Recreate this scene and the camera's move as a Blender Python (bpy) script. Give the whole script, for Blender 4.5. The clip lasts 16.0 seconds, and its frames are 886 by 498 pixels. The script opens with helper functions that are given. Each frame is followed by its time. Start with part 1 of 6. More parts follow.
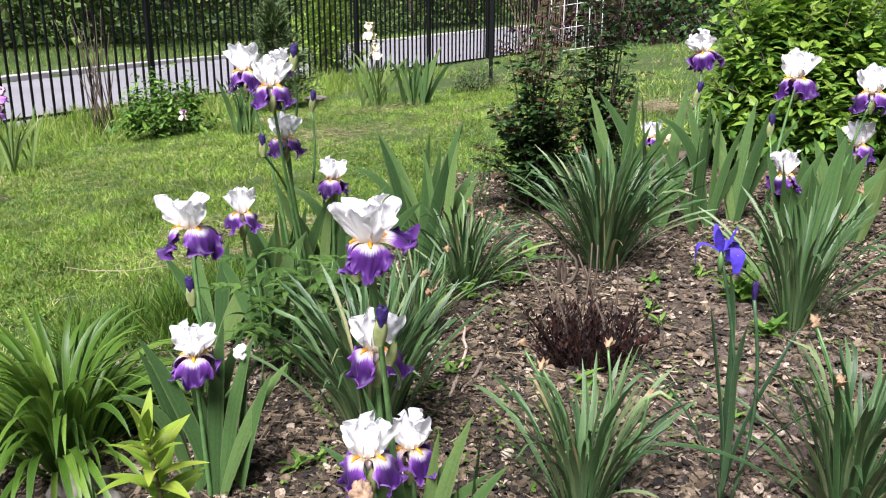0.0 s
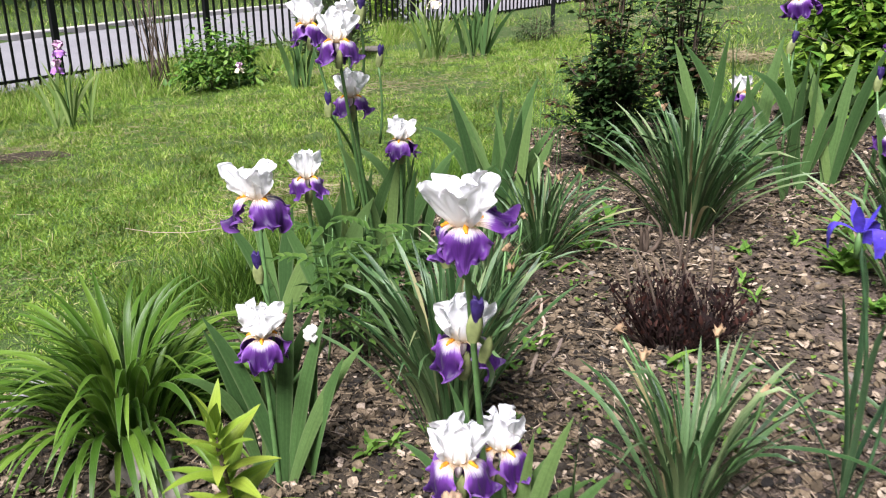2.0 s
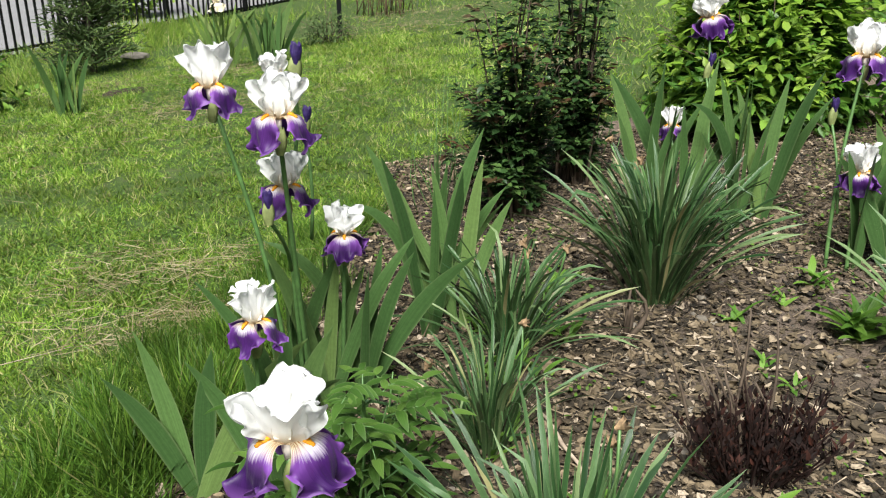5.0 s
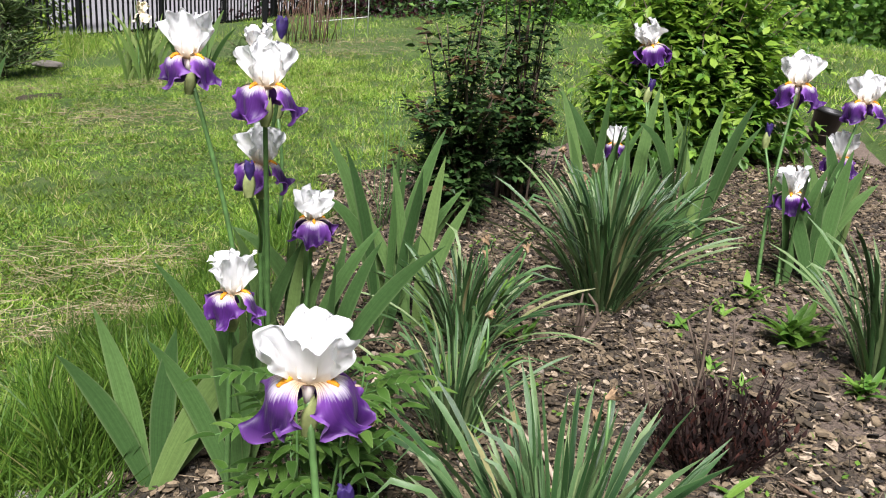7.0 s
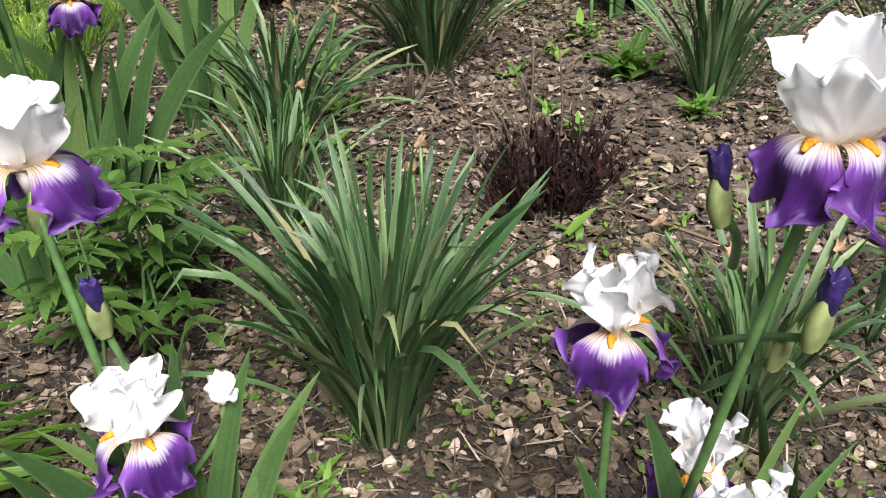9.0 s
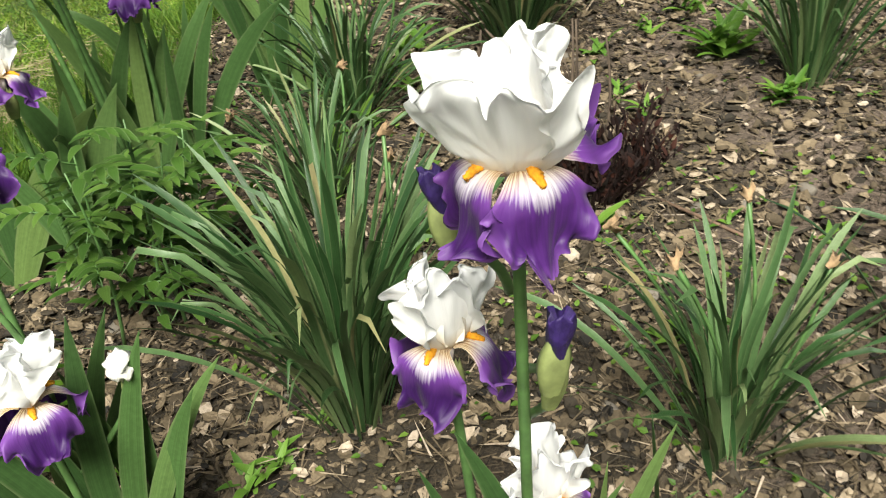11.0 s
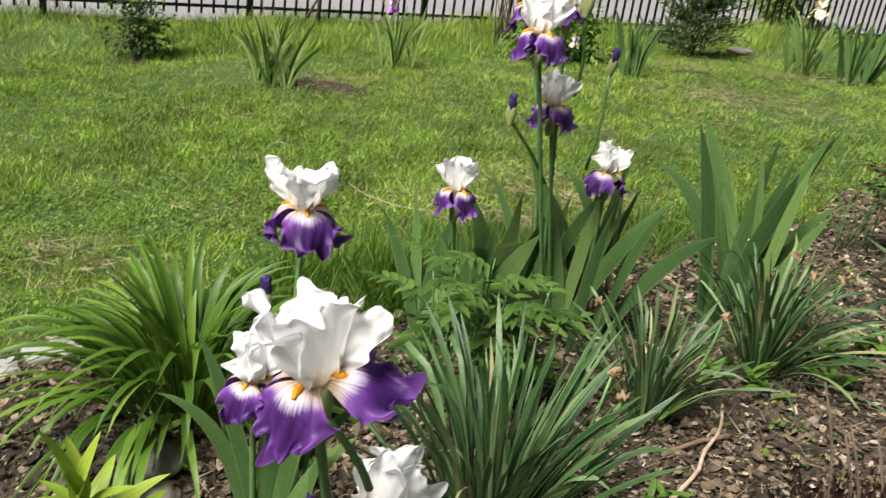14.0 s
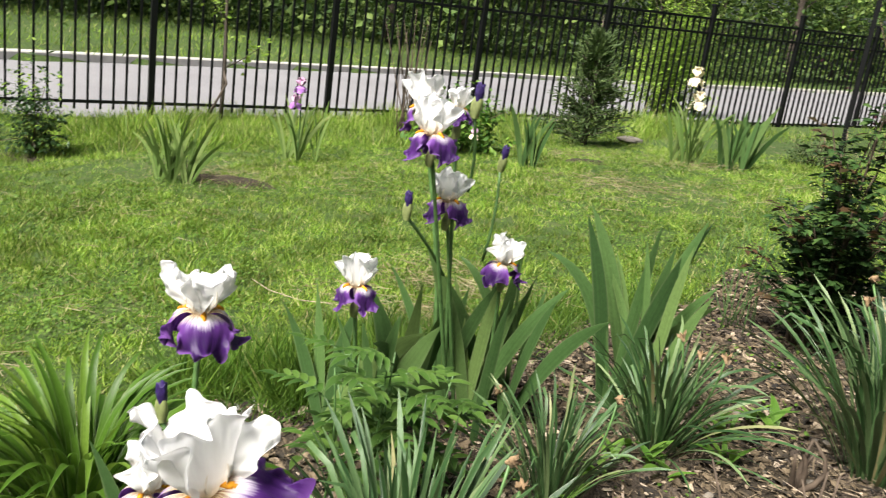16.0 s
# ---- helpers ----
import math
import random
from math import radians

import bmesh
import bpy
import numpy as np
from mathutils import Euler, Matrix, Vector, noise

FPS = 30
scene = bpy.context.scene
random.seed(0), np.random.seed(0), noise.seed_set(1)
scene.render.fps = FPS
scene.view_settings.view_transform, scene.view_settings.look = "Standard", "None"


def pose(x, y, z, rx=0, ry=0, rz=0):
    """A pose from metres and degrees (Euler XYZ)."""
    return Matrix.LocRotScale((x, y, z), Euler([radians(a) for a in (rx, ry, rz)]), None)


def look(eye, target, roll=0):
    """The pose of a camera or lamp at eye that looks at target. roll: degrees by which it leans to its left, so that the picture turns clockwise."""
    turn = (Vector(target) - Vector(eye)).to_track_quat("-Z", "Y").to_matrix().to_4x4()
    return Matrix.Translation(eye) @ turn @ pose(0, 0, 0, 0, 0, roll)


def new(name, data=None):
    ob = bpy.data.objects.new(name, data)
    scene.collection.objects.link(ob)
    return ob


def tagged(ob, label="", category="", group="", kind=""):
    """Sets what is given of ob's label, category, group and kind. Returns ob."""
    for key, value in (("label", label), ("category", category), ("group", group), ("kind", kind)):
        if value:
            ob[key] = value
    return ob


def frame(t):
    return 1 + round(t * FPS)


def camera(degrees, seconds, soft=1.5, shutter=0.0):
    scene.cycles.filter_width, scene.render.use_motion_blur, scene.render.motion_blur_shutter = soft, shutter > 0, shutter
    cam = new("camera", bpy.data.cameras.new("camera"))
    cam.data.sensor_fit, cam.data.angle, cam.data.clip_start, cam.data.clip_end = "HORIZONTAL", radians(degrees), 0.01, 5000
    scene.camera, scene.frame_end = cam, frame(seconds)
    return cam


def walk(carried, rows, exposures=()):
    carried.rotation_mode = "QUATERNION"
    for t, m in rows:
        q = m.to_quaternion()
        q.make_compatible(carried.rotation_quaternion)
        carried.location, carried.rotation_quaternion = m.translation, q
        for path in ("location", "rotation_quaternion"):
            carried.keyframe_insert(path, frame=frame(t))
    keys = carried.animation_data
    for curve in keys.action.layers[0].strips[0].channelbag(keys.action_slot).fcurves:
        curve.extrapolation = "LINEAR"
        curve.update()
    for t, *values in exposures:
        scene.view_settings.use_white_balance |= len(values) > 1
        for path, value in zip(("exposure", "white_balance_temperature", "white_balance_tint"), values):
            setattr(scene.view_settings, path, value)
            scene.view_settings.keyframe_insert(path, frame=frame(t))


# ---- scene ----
cam = camera(56.4, 16.0, soft=1.1, shutter=0.25)
PATH = [
    (0, (0.028, 0.014, 1.512), (0.013, 1.941, 0.978), 0.1),
    (0.5, (0.019, 0.03, 1.509), (-0.029, 1.948, 0.943), -0.6),
    (1, (0.015, 0.034, 1.503), (-0.049, 1.943, 0.91), -0.5),
    (1.5, (0.0, 0.058, 1.502), (-0.084, 1.956, 0.876), -0.2),
    (2, (-0.053, 0.196, 1.512), (-0.19, 2.084, 0.865), -0.6),
    (2.5, (-0.151, 0.456, 1.553), (-0.283, 2.32, 0.84), -0.5),
    (3, (-0.248, 0.569, 1.556), (-0.313, 2.396, 0.746), 0.5),
    (3.5, (-0.442, 0.7, 1.563), (-0.326, 2.51, 0.719), -0.3),
    (4, (-0.55, 0.807, 1.566), (-0.287, 2.61, 0.74), 0.7),
    (4.5, (-0.569, 0.955, 1.615), (-0.202, 2.769, 0.856), 0.3),
    (4.7, (-0.584, 0.973, 1.631), (-0.179, 2.792, 0.906), -0.2),
    (6.8, (-0.775, 0.99, 1.503), (-0.084, 2.774, 0.919), 4.2),
    (7, (-0.777, 0.985, 1.502), (-0.088, 2.77, 0.918), 4.1),
    (7.5, (-0.77, 0.994, 1.485), (-0.031, 2.754, 0.889), 2.6),
    (8, (-0.715, 1.019, 1.43), (0.163, 2.65, 0.676), 0.1),
    (8.5, (-0.657, 1.042, 1.4), (0.302, 2.527, 0.463), -0.6),
    (8.7, (-0.644, 1.043, 1.383), (0.29, 2.506, 0.389), -0.3),
    (10.8, (-0.299, 0.92, 1.394), (0.194, 2.532, 0.317), -5.9),
    (11, (-0.274, 0.925, 1.384), (0.171, 2.558, 0.319), -6.0),
    (11.5, (-0.151, 0.949, 1.379), (-0.001, 2.647, 0.334), -3.9),
    (12, (-0.062, 0.955, 1.385), (-0.112, 2.652, 0.327), -0.8),
    (12.5, (0.009, 0.941, 1.385), (-0.303, 2.617, 0.34), 3.7),
    (13, (0.108, 0.896, 1.407), (-0.632, 2.447, 0.383), 7.3),
    (13.5, (0.196, 0.87, 1.468), (-0.738, 2.383, 0.552), 7.8),
    (14, (0.272, 0.862, 1.537), (-0.621, 2.487, 0.787), 8.0),
    (14.5, (0.301, 0.845, 1.551), (-0.536, 2.534, 0.883), 8.1),
    (15, (0.282, 0.827, 1.547), (-0.551, 2.534, 0.921), 8.9),
    (15.5, (0.279, 0.829, 1.565), (-0.569, 2.545, 0.984), 9.7),
    (16, (0.308, 0.841, 1.572), (-0.452, 2.615, 1.046), 7.9),
]
walk(cam, [(t, look(eye, target, roll)) for t, eye, target, roll in PATH], [(0, 1.002, 5950, 20), (2.5, 0.950, 6080, 16), (4, 0.714, 6450, 5), (4.5, 0.695, 6400, 5), (7, 0.851, 6150, 15), (8.5, 0.829, 6050, 18), (11, 0.768, 6700, 3), (12.5, 0.927, 6700, 9), (14, 0.734, 6600, 10), (15, 0.919, 6600, 10), (16, 1.019, 6600, 9)])


# ---- world, sun ----
world = bpy.data.worlds.new("sky")
scene.world = world
world.use_nodes = True
wn = world.node_tree
sky = wn.nodes.new("ShaderNodeTexSky")
sky.sky_type, sky.sun_disc = "NISHITA", False
SUN_UP, SUN_TURN = radians(55), radians(200)
sky.sun_elevation, sky.sun_rotation = SUN_UP, SUN_TURN
sky.air_density, sky.dust_density, sky.ozone_density = 1.0, 4.0, 0.6
wn.links.new(sky.outputs[0], wn.nodes["Background"].inputs[0])
wn.nodes["Background"].inputs[1].default_value = 0.029
sun = new("sun", bpy.data.lights.new("sun", "SUN"))
sun.data.energy, sun.data.angle, sun.data.color = 4.9, radians(28), (1.0, 0.965, 0.92)
sun.matrix_basis = look((math.sin(SUN_TURN) * math.cos(SUN_UP) * 20, math.cos(SUN_TURN) * math.cos(SUN_UP) * 20, math.sin(SUN_UP) * 20), (0, 0, 0))


# ---- materials ----
def nodes_of(name):
    m = bpy.data.materials.new(name)
    m.use_nodes = True
    nt = m.node_tree
    return m, nt, nt.nodes["Principled BSDF"]


def ramp(nt, fac, stops):
    r = nt.nodes.new("ShaderNodeValToRGB")
    while len(r.color_ramp.elements) < len(stops):
        r.color_ramp.elements.new(0.5)
    for e, (p, c) in zip(r.color_ramp.elements, stops):
        e.position, e.color = p, (*c, 1)
    nt.links.new(fac, r.inputs[0])
    return r.outputs[0]


def noise_tex(nt, scale, detail=4.0, coords=None, rough=0.55):
    n = nt.nodes.new("ShaderNodeTexNoise")
    n.inputs["Scale"].default_value, n.inputs["Detail"].default_value, n.inputs["Roughness"].default_value = scale, detail, rough
    if coords is not None:
        nt.links.new(coords, n.inputs["Vector"])
    return n.outputs[0]


def mixed(nt, fac, a, b, how="MIX"):
    m = nt.nodes.new("ShaderNodeMix")
    m.data_type, m.blend_type = "RGBA", how
    for sock, v in ((m.inputs[0], fac), (m.inputs[6], a), (m.inputs[7], b)):
        if isinstance(v, (int, float)):
            sock.default_value = v
        elif isinstance(v, tuple):
            sock.default_value = (*v, 1)
        else:
            nt.links.new(v, sock)
    return m.outputs[2]


def maths(nt, op, a, b=0.0):
    m = nt.nodes.new("ShaderNodeMath")
    m.operation = op
    for sock, v in ((m.inputs[0], a), (m.inputs[1], b)):
        if isinstance(v, (int, float)):
            sock.default_value = v
        else:
            nt.links.new(v, sock)
    return m.outputs[0]


def bumped(nt, p, height, strength=0.3, distance=0.01):
    b = nt.nodes.new("ShaderNodeBump")
    b.inputs["Strength"].default_value, b.inputs["Distance"].default_value = strength, distance
    nt.links.new(height, b.inputs["Height"])
    nt.links.new(b.outputs[0], p.inputs["Normal"])


def object_coords(nt):
    return nt.nodes.new("ShaderNodeTexCoord").outputs["Object"]


def world_coords(nt):
    return nt.nodes.new("ShaderNodeNewGeometry").outputs["Position"]


def rand_object(nt):
    return nt.nodes.new("ShaderNodeObjectInfo").outputs["Random"]


def rand_island(nt):
    return nt.nodes.new("ShaderNodeNewGeometry").outputs["Random Per Island"]


def uv_parts(nt):
    t = nt.nodes.new("ShaderNodeTexCoord")
    s = nt.nodes.new("ShaderNodeSeparateXYZ")
    nt.links.new(t.outputs["UV"], s.inputs[0])
    return s.outputs[0], s.outputs[1], t.outputs["UV"]


def see_through(nt, p, colour, amount):
    """Lets part of the light through a thin leaf or petal."""
    tr = nt.nodes.new("ShaderNodeBsdfTranslucent")
    mx = nt.nodes.new("ShaderNodeMixShader")
    mx.inputs[0].default_value = amount
    nt.links.new(colour, tr.inputs[0])
    nt.links.new(p.outputs[0], mx.inputs[1])
    nt.links.new(tr.outputs[0], mx.inputs[2])
    nt.links.new(mx.outputs[0], nt.nodes["Material Output"].inputs[0])


def leaf_material(name, stops, gloss=0.45, thin=0.25, island=False, tip=None, grain=60.0, grain_amount=0.15):
    """Foliage: a colour per leaf, lengthwise streaks, and dry tips where tip is given."""
    m, nt, p = nodes_of(name)
    stops = [(p_, (0.525 * col_[0], 0.507 * col_[1], 0.50 * col_[2])) for p_, col_ in stops]
    base = ramp(nt, rand_island(nt) if island else rand_object(nt), stops)
    n = noise_tex(nt, grain, 3.0, object_coords(nt) if not island else world_coords(nt))
    col = mixed(nt, grain_amount, base, ramp(nt, n, [(0.3, (0.25, 0.25, 0.25)), (0.7, (0.95, 0.95, 0.95))]), "OVERLAY")
    if not island:
        u, v, uv = uv_parts(nt)
        mp = nt.nodes.new("ShaderNodeMapping")
        mp.inputs["Scale"].default_value = (26.0, 0.7, 1.0)
        nt.links.new(uv, mp.inputs["Vector"])
        streak = noise_tex(nt, 1.0, 2.0, mp.outputs[0])
        col = mixed(nt, 0.25, col, ramp(nt, streak, [(0.35, (0.3, 0.3, 0.3)), (0.65, (0.85, 0.85, 0.85))]), "OVERLAY")
        if tip is not None:
            worn = maths(nt, "ADD", v, maths(nt, "MULTIPLY", rand_object(nt), 0.2))
            col = mixed(nt, ramp(nt, worn, [(1.02, (0, 0, 0)), (1.1, (1, 1, 1))]), col, tip)
        rim = maths(nt, "ABSOLUTE", maths(nt, "SUBTRACT", u, 0.5))
        col = mixed(nt, ramp(nt, rim, [(0.40, (0, 0, 0)), (0.5, (0.4, 0.4, 0.4))]), col, (0.26, 0.32, 0.15))
        bumped(nt, p, streak, 0.25, 0.002)
    nt.links.new(col, p.inputs["Base Color"])
    p.inputs["Roughness"].default_value, p.inputs["Specular IOR Level"].default_value = gloss, 0.36
    if thin:
        see_through(nt, p, col, thin)
    return m


def plain(name, colour, rough=0.6, metal=0.0, vary=0.25, scale=20.0, bump=0.0, coords="object", by_object=0.0, by_island=0.0):
    m, nt, p = nodes_of(name)
    co = object_coords(nt) if coords == "object" else world_coords(nt)
    n = noise_tex(nt, scale, 5.0, co)
    lo, hi = tuple(c * (1 - vary) for c in colour), tuple(min(1, c * (1 + vary)) for c in colour)
    col = ramp(nt, n, [(0.3, lo), (0.7, hi)])
    for r, a in ((rand_object, by_object), (rand_island, by_island)):
        if a:
            col = mixed(nt, 1.0, col, ramp(nt, r(nt), [(0.0, (1 - a, 1 - a, 1 - a)), (1.0, (1, 1, 1))]), "MULTIPLY")
    nt.links.new(col, p.inputs["Base Color"])
    p.inputs["Roughness"].default_value, p.inputs["Metallic"].default_value = rough, metal
    if bump:
        bumped(nt, p, noise_tex(nt, scale * 3, 5.0, co), bump, 0.004)
    return m


def chips_material(name, island):
    m, nt, p = nodes_of(name)
    r = rand_island(nt) if island else rand_object(nt)
    base = ramp(nt, r, [(0.0, (0.010, 0.008, 0.006)), (0.25, (0.036, 0.027, 0.016)), (0.55, (0.104, 0.077, 0.045)), (0.85, (0.21, 0.158, 0.098)), (0.96, (0.37, 0.295, 0.21)), (1.0, (0.45, 0.365, 0.28))])
    n = noise_tex(nt, 160.0, 4.0, world_coords(nt))
    col = mixed(nt, 0.5, base, ramp(nt, n, [(0.3, (0.25, 0.25, 0.25)), (0.7, (0.8, 0.8, 0.8))]), "OVERLAY")
    nt.links.new(col, p.inputs["Base Color"])
    p.inputs["Roughness"].default_value = 0.85
    bumped(nt, p, n, 0.4, 0.002)
    return m


def soil_material():
    m, nt, p = nodes_of("mulched_soil")
    co = world_coords(nt)
    big, mid, fine = noise_tex(nt, 2.2, 4.0, co), noise_tex(nt, 28.0, 5.0, co), noise_tex(nt, 170.0, 4.0, co, 0.7)
    sandy = ramp(nt, fine, [(0.3, (0.072, 0.053, 0.038)), (0.7, (0.27, 0.204, 0.158))])
    dark = ramp(nt, fine, [(0.3, (0.010, 0.008, 0.005)), (0.7, (0.09, 0.067, 0.039))])
    place = nt.nodes.new("ShaderNodeSeparateXYZ")
    nt.links.new(co, place.inputs[0])
    dry = maths(nt, "ADD", big, maths(nt, "MULTIPLY", maths(nt, "SUBTRACT", place.outputs[0], 0.35), 0.25))
    col = mixed(nt, ramp(nt, dry, [(0.41, (0, 0, 0)), (0.66, (1, 1, 1))]), dark, sandy)
    col = mixed(nt, 0.5, col, ramp(nt, mid, [(0.3, (0.25, 0.25, 0.25)), (0.7, (0.8, 0.8, 0.8))]), "OVERLAY")
    nt.links.new(col, p.inputs["Base Color"])
    p.inputs["Roughness"].default_value = 0.95
    bumped(nt, p, maths(nt, "ADD", fine, mid), 0.9, 0.012)
    return m


def turf_material():
    m, nt, p = nodes_of("turf")
    co = world_coords(nt)
    big, mid, fine = noise_tex(nt, 0.7, 3.0, co), noise_tex(nt, 9.0, 4.0, co), noise_tex(nt, 120.0, 3.0, co)
    col = ramp(nt, fine, [(0.25, (0.018, 0.042, 0.007)), (0.6, (0.066, 0.122, 0.016)), (0.85, (0.138, 0.2, 0.042))])
    col = mixed(nt, ramp(nt, mid, [(0.5, (0, 0, 0)), (0.75, (0.6, 0.6, 0.6))]), col, (0.15, 0.15, 0.06))
    col = mixed(nt, 0.35, col, ramp(nt, big, [(0.3, (0.3, 0.3, 0.3)), (0.7, (0.75, 0.75, 0.75))]), "OVERLAY")
    nt.links.new(col, p.inputs["Base Color"])
    p.inputs["Roughness"].default_value = 0.9
    bumped(nt, p, fine, 0.8, 0.03)
    return m


def petal_material(name, kind):
    """White ruffled standards, and purple falls with a white, brown-veined throat."""
    m, nt, p = nodes_of(name)
    u, v, uv = uv_parts(nt)
    across = maths(nt, "ABSOLUTE", maths(nt, "SUBTRACT", u, 0.5))
    mp = nt.nodes.new("ShaderNodeMapping")
    mp.inputs["Scale"].default_value = (34.0, 1.6, 1.0)
    nt.links.new(uv, mp.inputs["Vector"])
    vein = noise_tex(nt, 1.0, 3.0, mp.outputs[0])
    blot = noise_tex(nt, 38.0, 3.0, object_coords(nt))
    if kind == "standard":
        col = ramp(nt, v, [(0.0, (0.66, 0.46, 0.18)), (0.10, (0.74, 0.62, 0.44)), (0.30, (0.95, 0.94, 0.92)), (1.0, (0.97, 0.97, 0.975))])
        col = mixed(nt, 0.10, col, ramp(nt, vein, [(0.3, (0.6, 0.55, 0.65)), (0.6, (0.95, 0.95, 0.95))]), "MULTIPLY")
        thin = 0.32
    else:
        ray = maths(nt, "MULTIPLY", maths(nt, "SUBTRACT", vein, 0.5), 0.34)
        edge = maths(nt, "ADD", maths(nt, "ADD", v, ray), maths(nt, "MULTIPLY", across, 0.55))
        deep = ramp(nt, maths(nt, "ADD", maths(nt, "MULTIPLY", rand_object(nt), 0.55), maths(nt, "MULTIPLY", blot, 0.45)),
                    [(0.15, (0.032, 0.004, 0.085)), (0.5, (0.062, 0.009, 0.145)), (0.9, (0.13, 0.03, 0.26))])
        deep = mixed(nt, 0.45, deep, ramp(nt, vein, [(0.36, (0.4, 0.34, 0.45)), (0.6, (1, 1, 1))]), "MULTIPLY")
        core = maths(nt, "SUBTRACT", maths(nt, "ADD", v, maths(nt, "MULTIPLY", ray, 0.7)), maths(nt, "MULTIPLY", across, 0.42))
        core = maths(nt, "ADD", core, maths(nt, "MULTIPLY", maths(nt, "SUBTRACT", rand_object(nt), 0.5), 0.3))
        lilac = mixed(nt, ramp(nt, core, [(0.22, (0, 0, 0)), (0.56, (1, 1, 1))]), (0.20, 0.058, 0.37), deep)
        lilac = mixed(nt, ramp(nt, across, [(0.38, (0, 0, 0)), (0.5, (0.7, 0.7, 0.7))]), lilac, (0.30, 0.115, 0.50))
        lilac = mixed(nt, ramp(nt, v, [(0.92, (0, 0, 0)), (1.0, (0.6, 0.6, 0.6))]), lilac, (0.30, 0.115, 0.50))
        col = mixed(nt, ramp(nt, edge, [(0.37, (0, 0, 0)), (0.56, (1, 1, 1))]), (0.86, 0.81, 0.88), lilac)
        throat = mixed(nt, ramp(nt, vein, [(0.45, (0, 0, 0)), (0.55, (1, 1, 1))]), (0.80, 0.68, 0.46), (0.40, 0.20, 0.08))
        col = mixed(nt, ramp(nt, v, [(0.16, (1, 1, 1)), (0.36, (0, 0, 0))]), col, throat)
        thin = 0.34
    nt.links.new(col, p.inputs["Base Color"])
    p.inputs["Roughness"].default_value = 0.5
    p.inputs["Sheen Weight"].default_value = 0.068
    bumped(nt, p, vein, 0.15 if kind == "standard" else 0.35, 0.002)
    see_through(nt, p, col, thin)
    return m


def pavement_material():
    m, nt, p = nodes_of("pale_asphalt")
    co = world_coords(nt)
    big, fine = noise_tex(nt, 0.5, 4.0, co), noise_tex(nt, 90.0, 4.0, co)
    col = ramp(nt, fine, [(0.3, (0.182, 0.178, 0.186)), (0.7, (0.272, 0.265, 0.276))])
    col = mixed(nt, 0.3, col, ramp(nt, big, [(0.3, (0.35, 0.35, 0.35)), (0.7, (0.7, 0.7, 0.7))]), "OVERLAY")
    nt.links.new(col, p.inputs["Base Color"])
    p.inputs["Roughness"].default_value = 0.9
    bumped(nt, p, fine, 0.3, 0.01)
    return m


IRIS_LEAF = leaf_material("iris_leaf", [(0.0, (0.09, 0.205, 0.062)), (0.5, (0.175, 0.36, 0.105)), (0.85, (0.26, 0.46, 0.14)), (1.0, (0.34, 0.53, 0.155))], 0.42, 0.26, tip=(0.32, 0.22, 0.1))
PALE_IRIS_LEAF = leaf_material("pale_iris_leaf", [(0.0, (0.26, 0.46, 0.11)), (0.6, (0.42, 0.66, 0.18)), (1.0, (0.56, 0.76, 0.26))], 0.45, 0.35, tip=(0.32, 0.25, 0.12))
DAFFODIL_LEAF = leaf_material("daffodil_leaf", [(0.0, (0.034, 0.098, 0.030)), (0.4, (0.088, 0.205, 0.066)), (0.8, (0.20, 0.355, 0.14)), (0.96, (0.37, 0.51, 0.22)), (1.0, (0.52, 0.46, 0.22))], 0.38, 0.12, tip=(0.3, 0.28, 0.13))
DAYLILY_LEAF = leaf_material("daylily_leaf", [(0.0, (0.075, 0.19, 0.018)), (0.6, (0.16, 0.345, 0.034)), (1.0, (0.29, 0.50, 0.065))], 0.4, 0.3)
LILY_LEAF = leaf_material("lily_leaf", [(0.0, (0.32, 0.56, 0.05)), (0.6, (0.52, 0.78, 0.08)), (1.0, (0.7, 0.88, 0.11))], 0.45, 0.35)
PINNATE_LEAF = leaf_material("pinnate_leaf", [(0.0, (0.07, 0.175, 0.028)), (0.6, (0.13, 0.29, 0.046)), (1.0, (0.22, 0.41, 0.075))], 0.5, 0.3)
WEED_LEAF = leaf_material("weed_leaf", [(0.0, (0.13, 0.34, 0.04)), (1.0, (0.32, 0.60, 0.09))], 0.5, 0.3)
GRASS = leaf_material("grass_blade", [(0.0, (0.13, 0.27, 0.03)), (0.5, (0.33, 0.57, 0.062)), (0.82, (0.56, 0.80, 0.13)), (0.92, (0.76, 0.82, 0.28)), (1.0, (0.92, 0.84, 0.45))], 0.55, 0.3, island=True, grain=2.6, grain_amount=0.8)
LONG_GRASS = leaf_material("long_grass_blade", [(0.0, (0.075, 0.18, 0.021)), (0.6, (0.165, 0.345, 0.04)), (0.95, (0.30, 0.5, 0.07)), (1.0, (0.45, 0.44, 0.18))], 0.5, 0.3, island=True, grain=2.6, grain_amount=0.6)
CLOVER = leaf_material("clover_leaf", [(0.0, (0.095, 0.21, 0.028)), (0.6, (0.19, 0.385, 0.05)), (1.0, (0.32, 0.54, 0.085))], 0.55, 0.25, island=True, grain=3.0)
SHRUB_LEAF = leaf_material("shrub_leaf", [(0.0, (0.07, 0.19, 0.028)), (0.55, (0.17, 0.39, 0.052)), (1.0, (0.35, 0.62, 0.09))], 0.45, 0.25, island=True, grain=9.0, grain_amount=0.35)
SHRUB_TIP = leaf_material("shrub_young_leaf", [(0.0, (0.34, 0.62, 0.06)), (1.0, (0.56, 0.84, 0.13))], 0.45, 0.4, island=True, grain=9.0)
